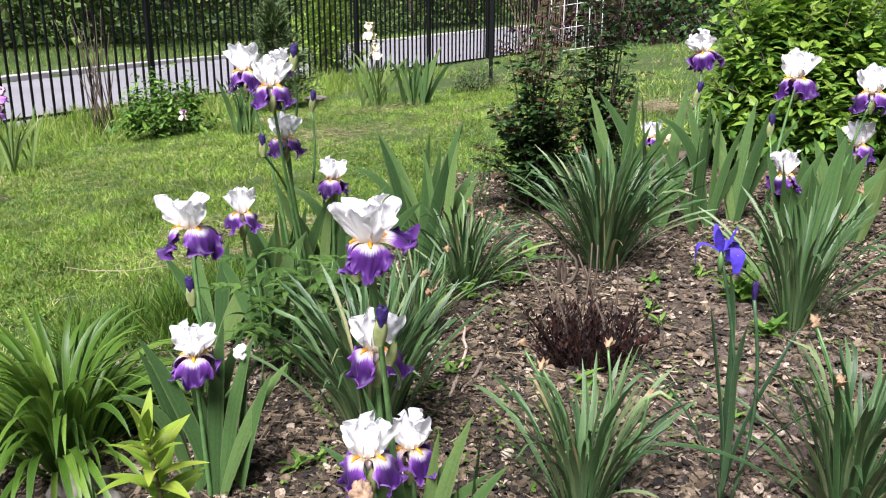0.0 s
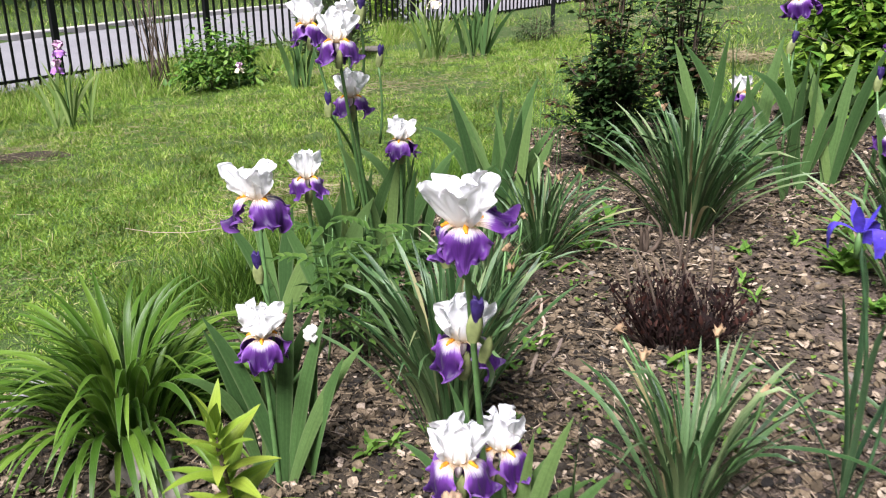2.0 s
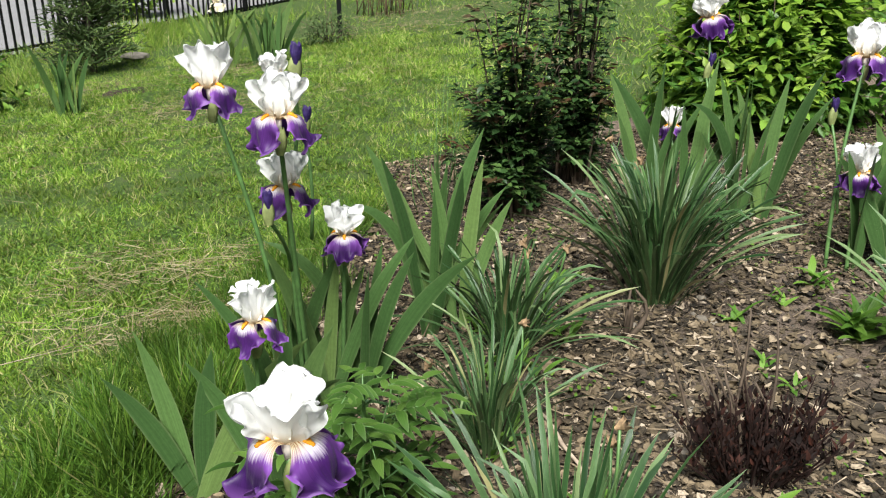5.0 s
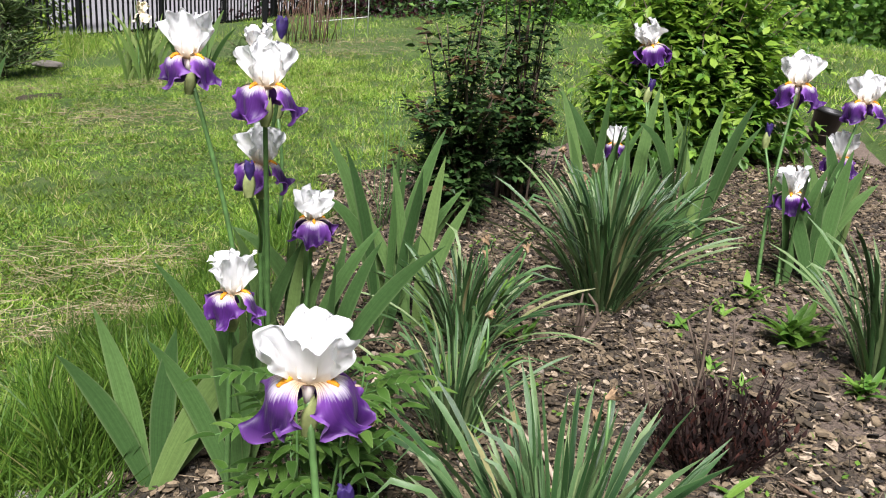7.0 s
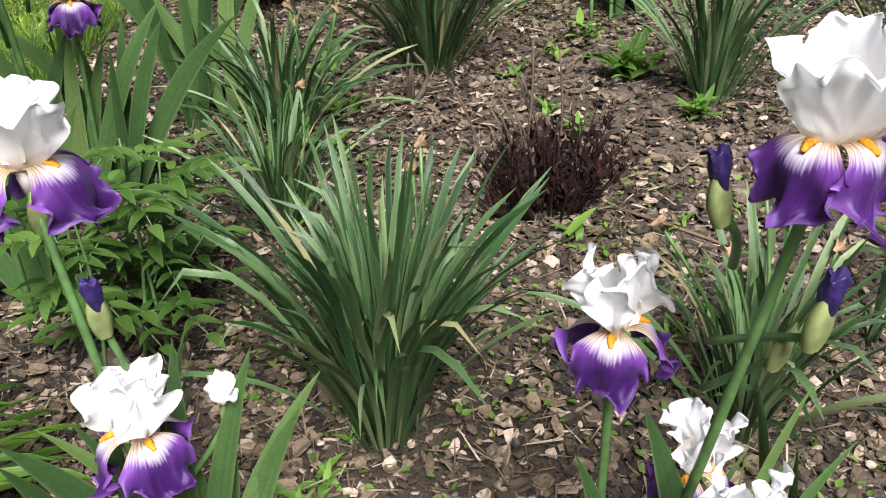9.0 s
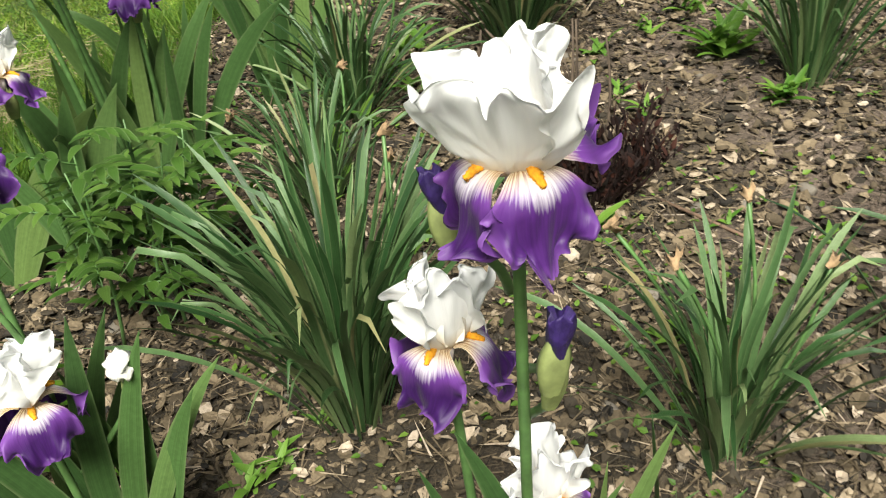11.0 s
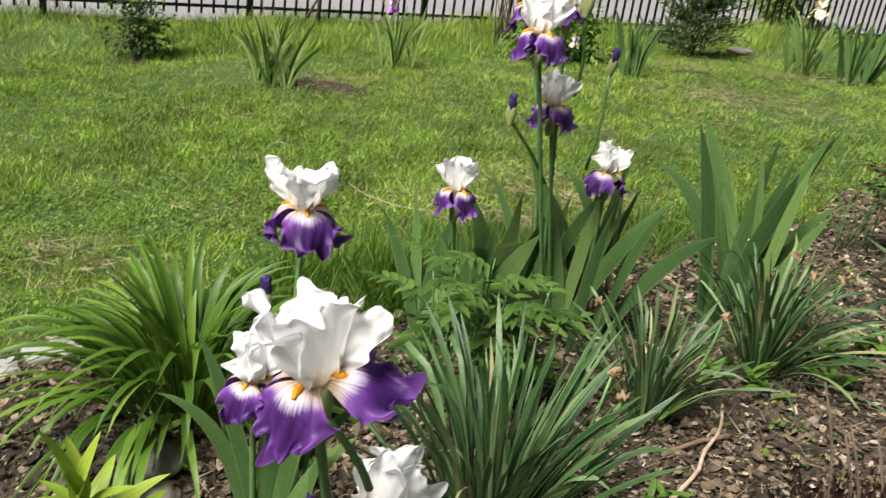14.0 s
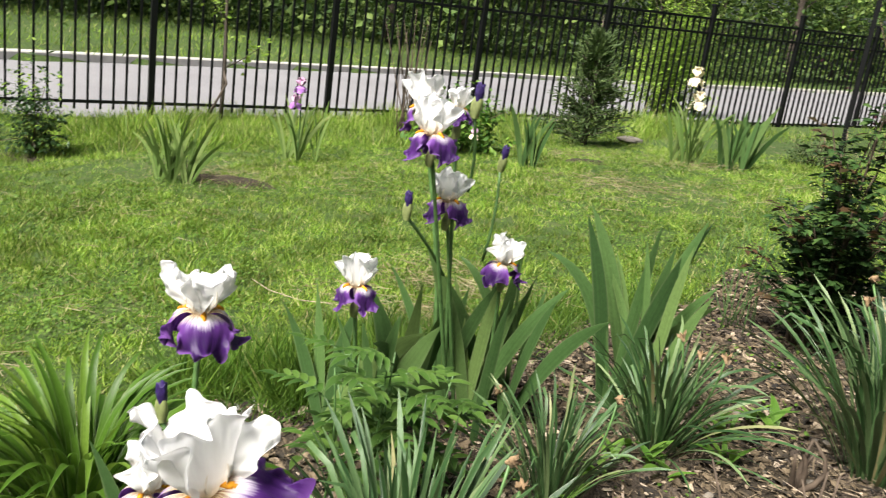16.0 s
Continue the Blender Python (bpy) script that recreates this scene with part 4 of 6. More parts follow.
def iris_bud(parent, x, y, z, way=(0, 0, 1), size=1.0, violet=True):
    s = part("spathe", SPATHE_MESH, parent, lean_matrix(x, y, z, way, size), "pale green papery bud sheath")
    if violet:
        part("bud", BUD_MESH, s, pose(0.003, 0, 0.036), "tightly rolled dark violet bud")


def stem_to(parent, base, top, sag=0.0, side=(1, 0), r0=0.0068, sheath=True):
    part("stem", stalk_mesh(curve_points(base, top, sag, 9, side), r0), parent)
    if sheath:
        part("spathe", SPATHE_MESH, parent, lean_matrix(top[0], top[1], top[2] - 0.058, (0.08, -0.1, 1), 0.95), "green bud sheath below the bloom")


SWORDS = [sword_leaf("sword_leaf", IRIS_LEAF, 0.74 * w, radians(l), radians(b), power=pw, sway=sw) for w, l, b, pw, sw in (
    (0.105, 3, 8, 2.0, 0.15), (0.095, 8, 14, 2.0, -0.3), (0.11, 13, 16, 2.2, 0.35), (0.10, 18, 22, 2.0, -0.25), (0.09, 5, 4, 2.0, 0.4),
    (0.11, 24, 28, 2.0, 0.3), (0.10, 30, 45, 1.8, -0.5), (0.105, 11, 60, 3.0, 0.4), (0.09, 36, 38, 1.6, 0.2))]


PALE_SWORDS = [sword_leaf("sword_leaf", PALE_IRIS_LEAF, 0.72 * w, radians(l), radians(b), power=pw, sway=sw) for w, l, b, pw, sw in (
    (0.07, 4, 10, 2.0, 0.15), (0.065, 10, 18, 2.0, -0.3), (0.075, 16, 22, 2.2, 0.35), (0.07, 22, 28, 2.0, -0.25), (0.06, 6, 8, 2.0, 0.4),
    (0.075, 28, 34, 2.0, 0.3), (0.07, 34, 50, 1.8, -0.5), (0.07, 14, 60, 3.0, 0.4), (0.065, 40, 42, 1.6, 0.2))]


BROAD_SWORDS = [sword_leaf("sword_leaf", IRIS_LEAF, 1.25 * w, radians(l), radians(b), power=pw, sway=sw) for w, l, b, pw, sw in (
    (0.105, 3, 10, 2.0, 0.3), (0.095, 8, 16, 2.0, -0.5), (0.11, 13, 18, 2.2, 0.6), (0.10, 18, 24, 2.0, -0.4), (0.09, 4, 6, 2.0, 0.6),
    (0.12, 24, 30, 2.0, 0.5), (0.10, 30, 45, 1.8, -0.7), (0.105, 11, 60, 3.0, 0.6), (0.11, 40, 45, 1.6, 0.4))]


def iris_fan(parent, x, y, z, turn, leaves, rnd, tall=0.48, swords=SWORDS):
    """A fan of sword leaves in one plane: each leaf is (lean class, length, side)."""
    for k, side in leaves:
        le = tall * rnd.uniform(0.8, 1.12)
        a = turn + (0 if side > 0 else 180) + rnd.uniform(-16, 16)
        part("leaf", swords[k], parent, pose(x + rnd.uniform(-0.012, 0.012), y + rnd.uniform(-0.012, 0.012), z - 0.01, 0, 0, a) @ Matrix.Diagonal((le, le, le, 1)))


FAN_A = ((0, 1), (1, 1), (3, 1), (1, -1), (2, -1))
FAN_B = ((4, 1), (1, -1), (2, 1), (7, -1), (5, 1))
FAN_C = ((0, 1), (4, -1), (2, 1), (3, -1))
FAN_D = ((3, -1), (1, -1), (0, 1), (5, 1), (8, 1))
FANS = (FAN_A, FAN_B, FAN_C, FAN_D)


def iris_plant(x, y, label, fans, seed, tall=0.48, category="iris plant", swords=SWORDS):
    """An iris clump with its fans of leaves; fans: offset x, y, turn, kind, height factor."""
    z = gz(x, y)
    ob = thing("iris_plant", x, y, z, label, category, group="irises in the bed")
    rnd = random.Random(seed)
    for dx, dy, turn, k, f in fans:
        iris_fan(ob, dx, dy, gz(x + dx, y + dy) - z, turn, FANS[k], rnd, tall * f, swords)
    return ob


def bloom(ob, base, at, turn, size=1.0, style=0, sag=0.0, side=(1, 0), tip=0.0, tip_turn=0.0, open_up=0.0):
    """A stem from the ground at base (world x, y) to a flower whose heart is at a place in the world."""
    ox, oy, oz = ob.location
    top = (at[0] - ox, at[1] - oy, at[2] - oz - 0.012)
    stem_to(ob, (base[0] - ox, base[1] - oy, gz(*base) - oz - 0.02), (top[0], top[1], top[2] - 0.015), sag, side, sheath=style != 3)
    iris_flower(ob, top[0], top[1], top[2] + 0.006, turn, size, style, tip, tip_turn, open_up)


def side_bud(ob, start, at, way=(0, 0, 1), size=1.0, violet=True):
    ox, oy, oz = ob.location
    a, b = [start[i] - (ox, oy, oz)[i] for i in range(3)], [at[i] - (ox, oy, oz)[i] for i in range(3)]
    part("stem", stalk_mesh(curve_points(a, b, 0.01, 6, (1, 0)), 0.0045, 0.004), ob)
    iris_bud(ob, b[0], b[1], b[2] - 0.01, way, size, violet)


# front plant: the large bloom and the two below it
p = iris_plant(-0.03, 1.42, "iris with one large ruffled white and purple bloom", [(0.0, 0.0, 10, 0, 0.95), (0.09, -0.03, 60, 2, 0.85), (-0.05, 0.06, -30, 1, 0.7)], 1)
bloom(p, (-0.055, 1.50), (-0.105, 1.355, 1.158), -80, 0.89, 3, 0.0, tip=1, tip_turn=-95)
bloom(p, (-0.09, 1.54), (-0.116, 1.53, 0.892), -20, 0.95, 0)
bloom(p, (-0.13, 1.38), (-0.115, 1.34, 0.765), -25, 0.9, 0)
bloom(p, (-0.02, 1.44), (-0.045, 1.46, 0.715), -40, 0.85, 2)
side_bud(p, (-0.072, 1.45, 0.90), (-0.092, 1.338, 0.982), (0.05, -0.05, 1), 1.0)
side_bud(p, (-0.085, 1.43, 1.0), (-0.135, 1.41, 1.075), (-0.2, 0.1, 1), 0.9)
side_bud(p, (-0.068, 1.45, 0.84), (-0.078, 1.375, 0.93), (0.2, -0.1, 1), 0.8, False)
ox, oy, oz = p.location
part("withered_bloom", mesh_of("withered_bloom", *lumpy(0.022, 9, 3, (0.8, 0.8, 1.2), 0.8, 2.5), WITHERED), p, pose(-0.12 - ox, 1.26 - oy, 0.73 - oz), "withered tan bloom")
# beside the daylily
p = iris_plant(-0.53, 1.80, "bearded iris with two white and purple blooms beside a daylily", [(0.0, 0.0, 0, 0, 0.9), (0.05, 0.03, -25, 2, 0.9), (-0.07, 0.02, 30, 1, 0.85)], 2)
bloom(p, (-0.54, 1.83), (-0.586, 1.912, 1.042), -48, 1.08, 1, open_up=2)
bloom(p, (-0.55, 1.79), (-0.558, 1.775, 0.772), -75, 0.95, 0)
side_bud(p, (-0.55, 1.83, 0.70), (-0.56, 1.80, 0.89), (-0.1, 0, 1), 0.95)
side_bud(p, (-0.55, 1.82, 0.60), (-0.455, 1.80, 0.72), (0.15, 0, 1), 1.0, False)
ox, oy, oz = p.location
part("half_open_bud", mesh_of("half_open_bud", *lumpy(0.018, 8, 3, (1, 1, 1.1), 0.5, 2.4), WHITE_BUD), p, pose(-0.455 - ox, 1.80 - oy, 0.765 - oz), "crumpled white half-open bud")
# at the lawn edge
p = iris_plant(-0.66, 2.62, "bearded iris with one low white and dark purple bloom", [(-0.11, 0.05, 0, 3, 0.92), (0.06, 0.0, -20, 2, 0.9), (0.1, 0.1, 60, 1, 0.9)], 3, swords=BROAD_SWORDS)
bloom(p, (-0.62, 2.6), (-0.616, 2.505, 0.94), -10, 0.92, 2)
# tall group at the lawn edge
p = iris_plant(-0.44, 2.92, "tall bearded iris clump with four white and purple blooms and buds", [(0.0, 0.0, 15, 0, 1.05), (0.1, 0.04, -35, 1, 1.0), (0.02, 0.1, 50, 2, 1.1), (-0.1, 0.02, 0, 2, 0.9)], 4, 0.5)
bloom(p, (-0.40, 2.95), (-0.384, 2.881, 0.975), -97, 0.92, 0)
bloom(p, (-0.47, 2.92), (-0.525, 2.775, 1.135), -17, 0.95, 0)
bloom(p, (-0.48, 2.90), (-0.534, 2.647, 1.315), -24, 1.05, 0)
bloom(p, (-0.53, 2.88), (-0.665, 2.86, 1.348), -35, 1.05, 2, 0.03, (1, 0))
side_bud(p, (-0.50, 2.84, 1.15), (-0.488, 2.779, 1.36), (0.05, 0, 1), 1.2)
bloom(p, (-0.50, 2.90), (-0.527, 2.765, 1.372), 40, 0.62, 2)
side_bud(p, (-0.52, 2.80, 0.92), (-0.567, 2.629, 1.10), (-0.05, 0, 1), 1.0)
side_bud(p, (-0.46, 2.92, 0.95), (-0.46, 2.95, 1.21), (0.1, 0, 1), 1.0)
ox, oy, oz = p.location
part("leaf", SWORDS[0], p, pose(-0.365 - ox, 2.80 - oy, gz(-0.365, 2.80) - oz - 0.01, 0, 0, 36) @ Matrix.Diagonal((0.44, 0.44, 0.44, 1)))
# leafy clump by the daffodils
iris_plant(-0.10, 3.20, "broad grey-green iris leaves without blooms", [(0.0, 0.0, 20, 1, 1.0), (0.10, 0.02, -30, 2, 0.9), (0.04, 0.1, 0, 0, 1.0)], 5, 0.6)
# behind the large daffodil clump
p = iris_plant(0.97, 3.55, "large clump of broad iris leaves with small white and purple blooms", [(-0.2, 0.0, 10, 0, 1.2), (0.0, 0.06, -20, 2, 1.15), (0.18, 0.0, 15, 1, 1.15), (0.32, 0.05, -10, 0, 1.1), (0.1, -0.08, 40, 2, 1.0), (-0.06, 0.12, 70, 0, 1.1)], 6, 0.54)
bloom(p, (0.88, 3.46), (0.92, 3.66, 1.02), -60, 0.8, 2)
bloom(p, (1.12, 3.68), (1.19, 3.92, 1.375), 10, 1.2, 0, tip=14, tip_turn=180)
side_bud(p, (1.12, 3.75, 0.95), (1.147, 3.84, 1.16), (0.2, 0, 1), 1.3)
# right of it
p = iris_plant(1.34, 3.14, "iris clump with several white and purple blooms, leaning stems", [(0.0, 0.0, 20, 0, 1.05), (0.1, -0.03, 0, 2, 1.0), (0.2, 0.08, -20, 0, 1.0), (0.32, 0.1, 10, 1, 1.05)], 7, 0.45, swords=BROAD_SWORDS)
bloom(p, (1.25, 3.16), (1.365, 3.27, 1.30), -70, 1.25, 0, -0.02)
bloom(p, (1.30, 3.12), (1.30, 3.14, 0.95), -10, 1.05, 2)
bloom(p, (1.50, 3.25), (1.56, 3.28, 0.88), -30, 0.95, 0)
bloom(p, (1.55, 3.26), (1.65, 3.30, 1.04), -60, 1.1, 2)
bloom(p, (1.50, 3.20), (1.65, 3.24, 1.25), -60, 1.2, 0, -0.02)
side_bud(p, (1.27, 3.17, 0.8), (1.291, 3.29, 1.08), (0, 0, 1), 1.2)


def simple_iris(parent, x, y, z, material, lower, size=1.0, turn=0.0):
    falls = [petal("fall", 60 + j, lower, ruffle=1.0) for j in range(3)]
    stds = [petal("standard", 70 + j, material, ruffle=1.0) for j in range(3)]
    fl = part("flower", HEART, parent, pose(x, y, z, 0, 0, turn) @ Matrix.Diagonal((size, size, size, 1)))
    for j in range(3):
        part("fall", falls[j], fl, pose(0, 0, 0, 0, 0, 120 * j))
        part("standard", stds[j], fl, pose(0, 0, 0, 0, 0, 60 + 120 * j))


# by the fence
p = iris_plant(-0.70, 8.15, "pale green iris clump with cream blooms near the fence", [(0, 0, 10, 0, 1.0), (0.1, 0.05, -20, 2, 1.0), (-0.12, 0.03, 30, 1, 0.9), (0.04, -0.08, 60, 0, 0.95), (-0.06, 0.1, -50, 1, 0.95)], 8, 0.62, swords=PALE_SWORDS)
part("stem", stalk_mesh(curve_points((-0.03, 0, 0), (-0.04, 0.0, 0.74), 0.01)), p)
simple_iris(p, -0.04, 0.0, 0.74, CREAM_PETAL, CREAM_PETAL, 1.3, 20)
simple_iris(p, 0.01, -0.03, 0.55, CREAM_PETAL, CREAM_PETAL, 1.25, 60)
iris_plant(-0.34, 8.2, "grey-green iris leaves without blooms near the fence", [(0, 0, 10, 0, 1.0), (0.1, 0.03, -20, 2, 1.0), (-0.08, 0.05, 40, 1, 0.9), (0.02, -0.08, 70, 0, 0.95), (0.14, 0.1, 25, 1, 0.9)], 12, 0.56)
p = iris_plant(-3.22, 6.05, "iris clump with a pink and lilac bloom near the fence", [(0, 0, 10, 0, 1.0), (0.14, 0.05, -20, 2, 1.0), (-0.12, 0.03, 30, 1, 1.0), (0.06, -0.08, 70, 1, 0.9)], 9, 0.52, swords=PALE_SWORDS)
part("stem", stalk_mesh(curve_points((0.0, 0, 0), (0.05, -0.1, 0.6), 0.01)), p)
simple_iris(p, 0.05, -0.1, 0.58, PINK_PETAL, LILAC_PETAL, 0.9, -60)
simple_iris(p, 0.03, -0.12, 0.46, PINK_PETAL, LILAC_PETAL, 0.8, 0)
iris_plant(-3.35, 4.85, "green iris leaves without blooms in the grass", [(0, 0, 0, 2, 0.95), (0.1, 0.03, 40, 1, 0.9), (-0.1, 0.05, 80, 0, 0.85), (0.05, 0.1, -40, 1, 0.9), (-0.05, -0.05, 20, 1, 0.8), (0.08, -0.06, 65, 2, 0.85), (0.0, 0.0, 90, 0, 1.0), (0.12, 0.02, 10, 1, 0.9), (-0.02, 0.06, -70, 0, 0.95)], 10, 0.5, swords=PALE_SWORDS)
iris_plant(-1.75, 6.95, "small iris clump with withered blooms", [(0, 0, 20, 0, 1.0), (0.1, 0, -40, 2, 0.95), (0.04, 0.06, 70, 1, 0.9)], 11, 0.5)

# ---- blue Dutch iris ----
def blue_iris():
    x, y = 0.64, 1.66
    ob = thing("dutch_iris", x, y, gz(x, y), "slim blue-violet iris with yellow blotches on a tall stem", "iris plant")
    for j, (dx, tx, ty, h) in enumerate(((0.0, -0.06, -0.03, 0.60), (0.02, 0.0, -0.02, 0.5))):
        part("stem", mesh_of("stem", *tube(curve_points((dx, 0, 0), (dx + tx, ty, h), 0.03, 9), 0.0038, 7), DARK_STEM), ob)
    for j, (l, b, le, a) in enumerate(((4, 10, 0.5, 200), (8, 30, 0.45, 20), (3, 5, 0.55, 100), (12, 50, 0.42, 150), (15, 40, 0.4, 330), (5, 12, 0.48, 260))):
        part("leaf", strap_leaf("thin_leaf", DUTCH_LEAF, 0.026, radians(l), radians(b), 0.5), ob, pose(0, 0, 0, 0, 0, a) @ Matrix.Diagonal((le, le, le, 1)))
    fl = part("flower", mesh_of("flower_heart", *tube([(0, 0, -0.05), (0, 0, -0.02), (0, 0, 0.01)], [0.005, 0.008, 0.005]), STEM), ob, pose(-0.06, -0.03, 0.60, 0, 0, -70) @ Matrix.Diagonal((0.85, 0.85, 0.85, 1)))
    for j in range(3):
        vs, uvs = [], []
        for jj in range(9):
            v = jj / 8
            rr, zz = 0.008 + 0.052 * math.sin(v * 1.9), 0.012 + 0.02 * math.sin(v * 3.0) - 0.045 * v ** 3
            w = 0.008 + 0.013 * max(0, math.sin((v - 0.35) / 0.65 * math.pi)) if v > 0.35 else 0.008
            for u in (-1, -0.5, 0, 0.5, 1):
                vs.append((rr, u * w, zz - abs(u) * 0.003))
        part("fall", mesh_of("blue_fall", vs, grid_faces(5, 9), BLUE_PETAL), fl, pose(0, 0, 0, 0, 0, 120 * j))
        part("blotch", mesh_of("blotch", *lumpy(0.007, j, 1, (1.7, 0.7, 0.25)), YELLOW), fl, pose(0, 0, 0, 0, 0, 120 * j) @ pose(0.052, 0, 0.017, 0, 38, 0), "yellow blotch")
        vs = []
        for jj in range(7):
            v = jj / 6
            w = 0.004 + 0.009 * math.sin(v * math.pi)
            for u in (-1, 0, 1):
                vs.append((0.006 + 0.024 * v, u * w, 0.01 + 0.06 * v - 0.004 * abs(u)))
        part("standard", mesh_of("blue_standard", vs, grid_faces(3, 7), BLUE_PETAL), fl, pose(0, 0, 0, 0, 0, 60 + 120 * j))
    part("bud", BUD_MESH, ob, pose(0.02, -0.02, 0.5) @ Matrix.Diagonal((0.6, 0.6, 1.0, 1)), "narrow blue bud")


blue_iris()

# ---- daffodil clumps ----
STRAPS = [strap_leaf("daffodil_leaf", DAFFODIL_LEAF, 0.96 * w, radians(l), radians(b), 0.28, 0.10, sd, pw) for w, l, b, sd, pw in (
    (0.026, 2, 14, 0.4, 1.8), (0.024, 6, 24, -0.7, 1.9), (0.028, 9, 30, 0.9, 2.0), (0.025, 13, 36, -0.6, 2.0), (0.027, 18, 32, 0.6, 1.5), (0.024, 22, 40, -0.8, 1.7),
    (0.027, 28, 45, 0.8, 1.6), (0.025, 34, 55, -0.6, 1.5), (0.024, 40, 60, 0.5, 1.6), (0.026, 16, 85, 0.7, 3.5), (0.024, 46, 50, 0.2, 1.3), (0.024, 12, 105, 0.8, 6.0), (0.025, 22, 120, -0.7, 8.0), (0.023, 5, 70, -0.9, 7.0))]


def dry_head():
    """A withered flower: one crumpled papery skin, torn into folds at its mouth."""
    vs = []
    for j in range(9):
        t = j / 8
        for i in range(20):
            a = 2 * math.pi * i / 20
            fold = math.sin(5 * a + 2.5 * t) + 0.6 * math.sin(8 * a - 4 * t + 1)
            w = 0.0035 + 0.010 * t ** 1.2 * (1 + 0.42 * fold * t) - 0.003 * t ** 3
            vs.append((w * math.cos(a) + 0.004 * t * t, w * math.sin(a), -0.010 + 0.030 * t - 0.010 * t * t + 0.006 * t * t * math.sin(5 * a + 3.4) + 0.003 * t * math.sin(11 * a)))
    vs.append((0.003, 0, 0.004))
    n = len(vs) - 1
    return mesh_of("withered_head", vs, [tuple(f) for f in grid_faces(20, 9, closed=True)] + [(n - 20 + i, n - 20 + (i + 1) % 20, n) for i in range(20)], DRY_FLOWER)


SEED_HEAD = dry_head()


def daffodil(x, y, n, tall, spread, seed, label, heads=2, lax=0.66, broad=0.86):
    ob = thing("daffodil_clump", x, y, gz(x, y), label, "daffodil", group="daffodil clumps in the bed")
    r = random.Random(seed)
    for k in range(n):
        t = (k + 0.5) / n
        cls = min(10, int(11 * lax * (0.1 + 0.9 * t) * r.uniform(0.7, 1.1))) if r.random() > 0.2 else r.choice((9, 11, 12, 13))
        a = k * 137.5 + r.uniform(-25, 25)
        rad = 0.68 * spread * math.sqrt(t) * r.uniform(0.4, 1)
        le = tall * r.uniform(0.75, 1.12)
        part("leaf", STRAPS[cls], ob, pose(rad * math.cos(radians(a)), rad * math.sin(radians(a)), -0.015, 0, 0, a) @ Matrix.Diagonal((le * r.uniform(0.85, 1.2), le * broad * r.uniform(0.75, 1.25), le, 1)))
    for k in range(heads):
        a, h = r.uniform(0, 6.28), tall * r.uniform(0.75, 1.0)
        d = tall * r.uniform(0.15, 0.5)
        tip = (math.cos(a) * d, math.sin(a) * d, h)
        s = part("stem", mesh_of("stem", *tube(curve_points((0, 0, 0), tip, 0.03, 7), 0.003, 6), STEM), ob)
        part("seed_head", SEED_HEAD, s, pose(*tip, r.uniform(-60, 60), r.uniform(-60, 60), 0), "withered brown flower head")
    return ob


GREY_STRAP = "clump of narrow grey-green daffodil leaves after flowering"
daffodil(-0.17, 1.97, 180, 0.48, 0.085, 21, "dense " + GREY_STRAP, 2, 0.5)
daffodil(-0.09, 2.62, 110, 0.34, 0.075, 22, GREY_STRAP, 2)
daffodil(0.09, 3.02, 130, 0.38, 0.09, 23, GREY_STRAP + ", some tips dry", 3, 1.12)
daffodil(0.64, 3.17, 225, 0.5, 0.12, 24, "large dense " + GREY_STRAP, 3)
daffodil(1.14, 2.52, 95, 0.46, 0.08, 25, GREY_STRAP, 2)
daffodil(0.33, 1.66, 88, 0.38, 0.085, 26, "broad-leaved " + GREY_STRAP, 4, 0.70, 1.12)
daffodil(0.88, 1.58, 88, 0.42, 0.085, 27, GREY_STRAP, 4, 0.70, 1.12)
daffodil(1.5, 2.2, 56, 0.45, 0.08, 28, GREY_STRAP, 2)

# ---- daylily ----
DAYLILY = [strap_leaf("daylily_leaf", DAYLILY_LEAF, 0.82 * w, radians(l), radians(b), 0.35, 0.35, sd, pw, 12) for w, l, b, sd, pw in (
    (0.058, 4, 70, 0.3, 2.2), (0.052, 9, 95, -0.3, 2.0), (0.058, 14, 112, 0.4, 1.8), (0.052, 20, 118, -0.4, 1.6), (0.058, 28, 118, 0.3, 1.5), (0.052, 36, 110, 0.2, 1.5), (0.058, 44, 98, 0.4, 1.5))]
x, y = -1.03, 2.06
daylily = thing("daylily", x, y, gz(x, y), "fresh green daylily clump with long arching leaves", "daylily")
r = random.Random(31)
for k in range(220):
    t = (k + 0.5) / 220
    a, le = k * 137.5 + r.uniform(-20, 20), 0.46 * r.uniform(0.7, 1.08)
    rad = 0.13 * math.sqrt(t)
    part("leaf", DAYLILY[min(6, int(7 * t * r.uniform(0.6, 1.1)))], daylily, pose(rad * math.cos(radians(a)), rad * math.sin(radians(a)), -0.01, 0, 0, a) @ Matrix.Diagonal((le, le, le, 1)))

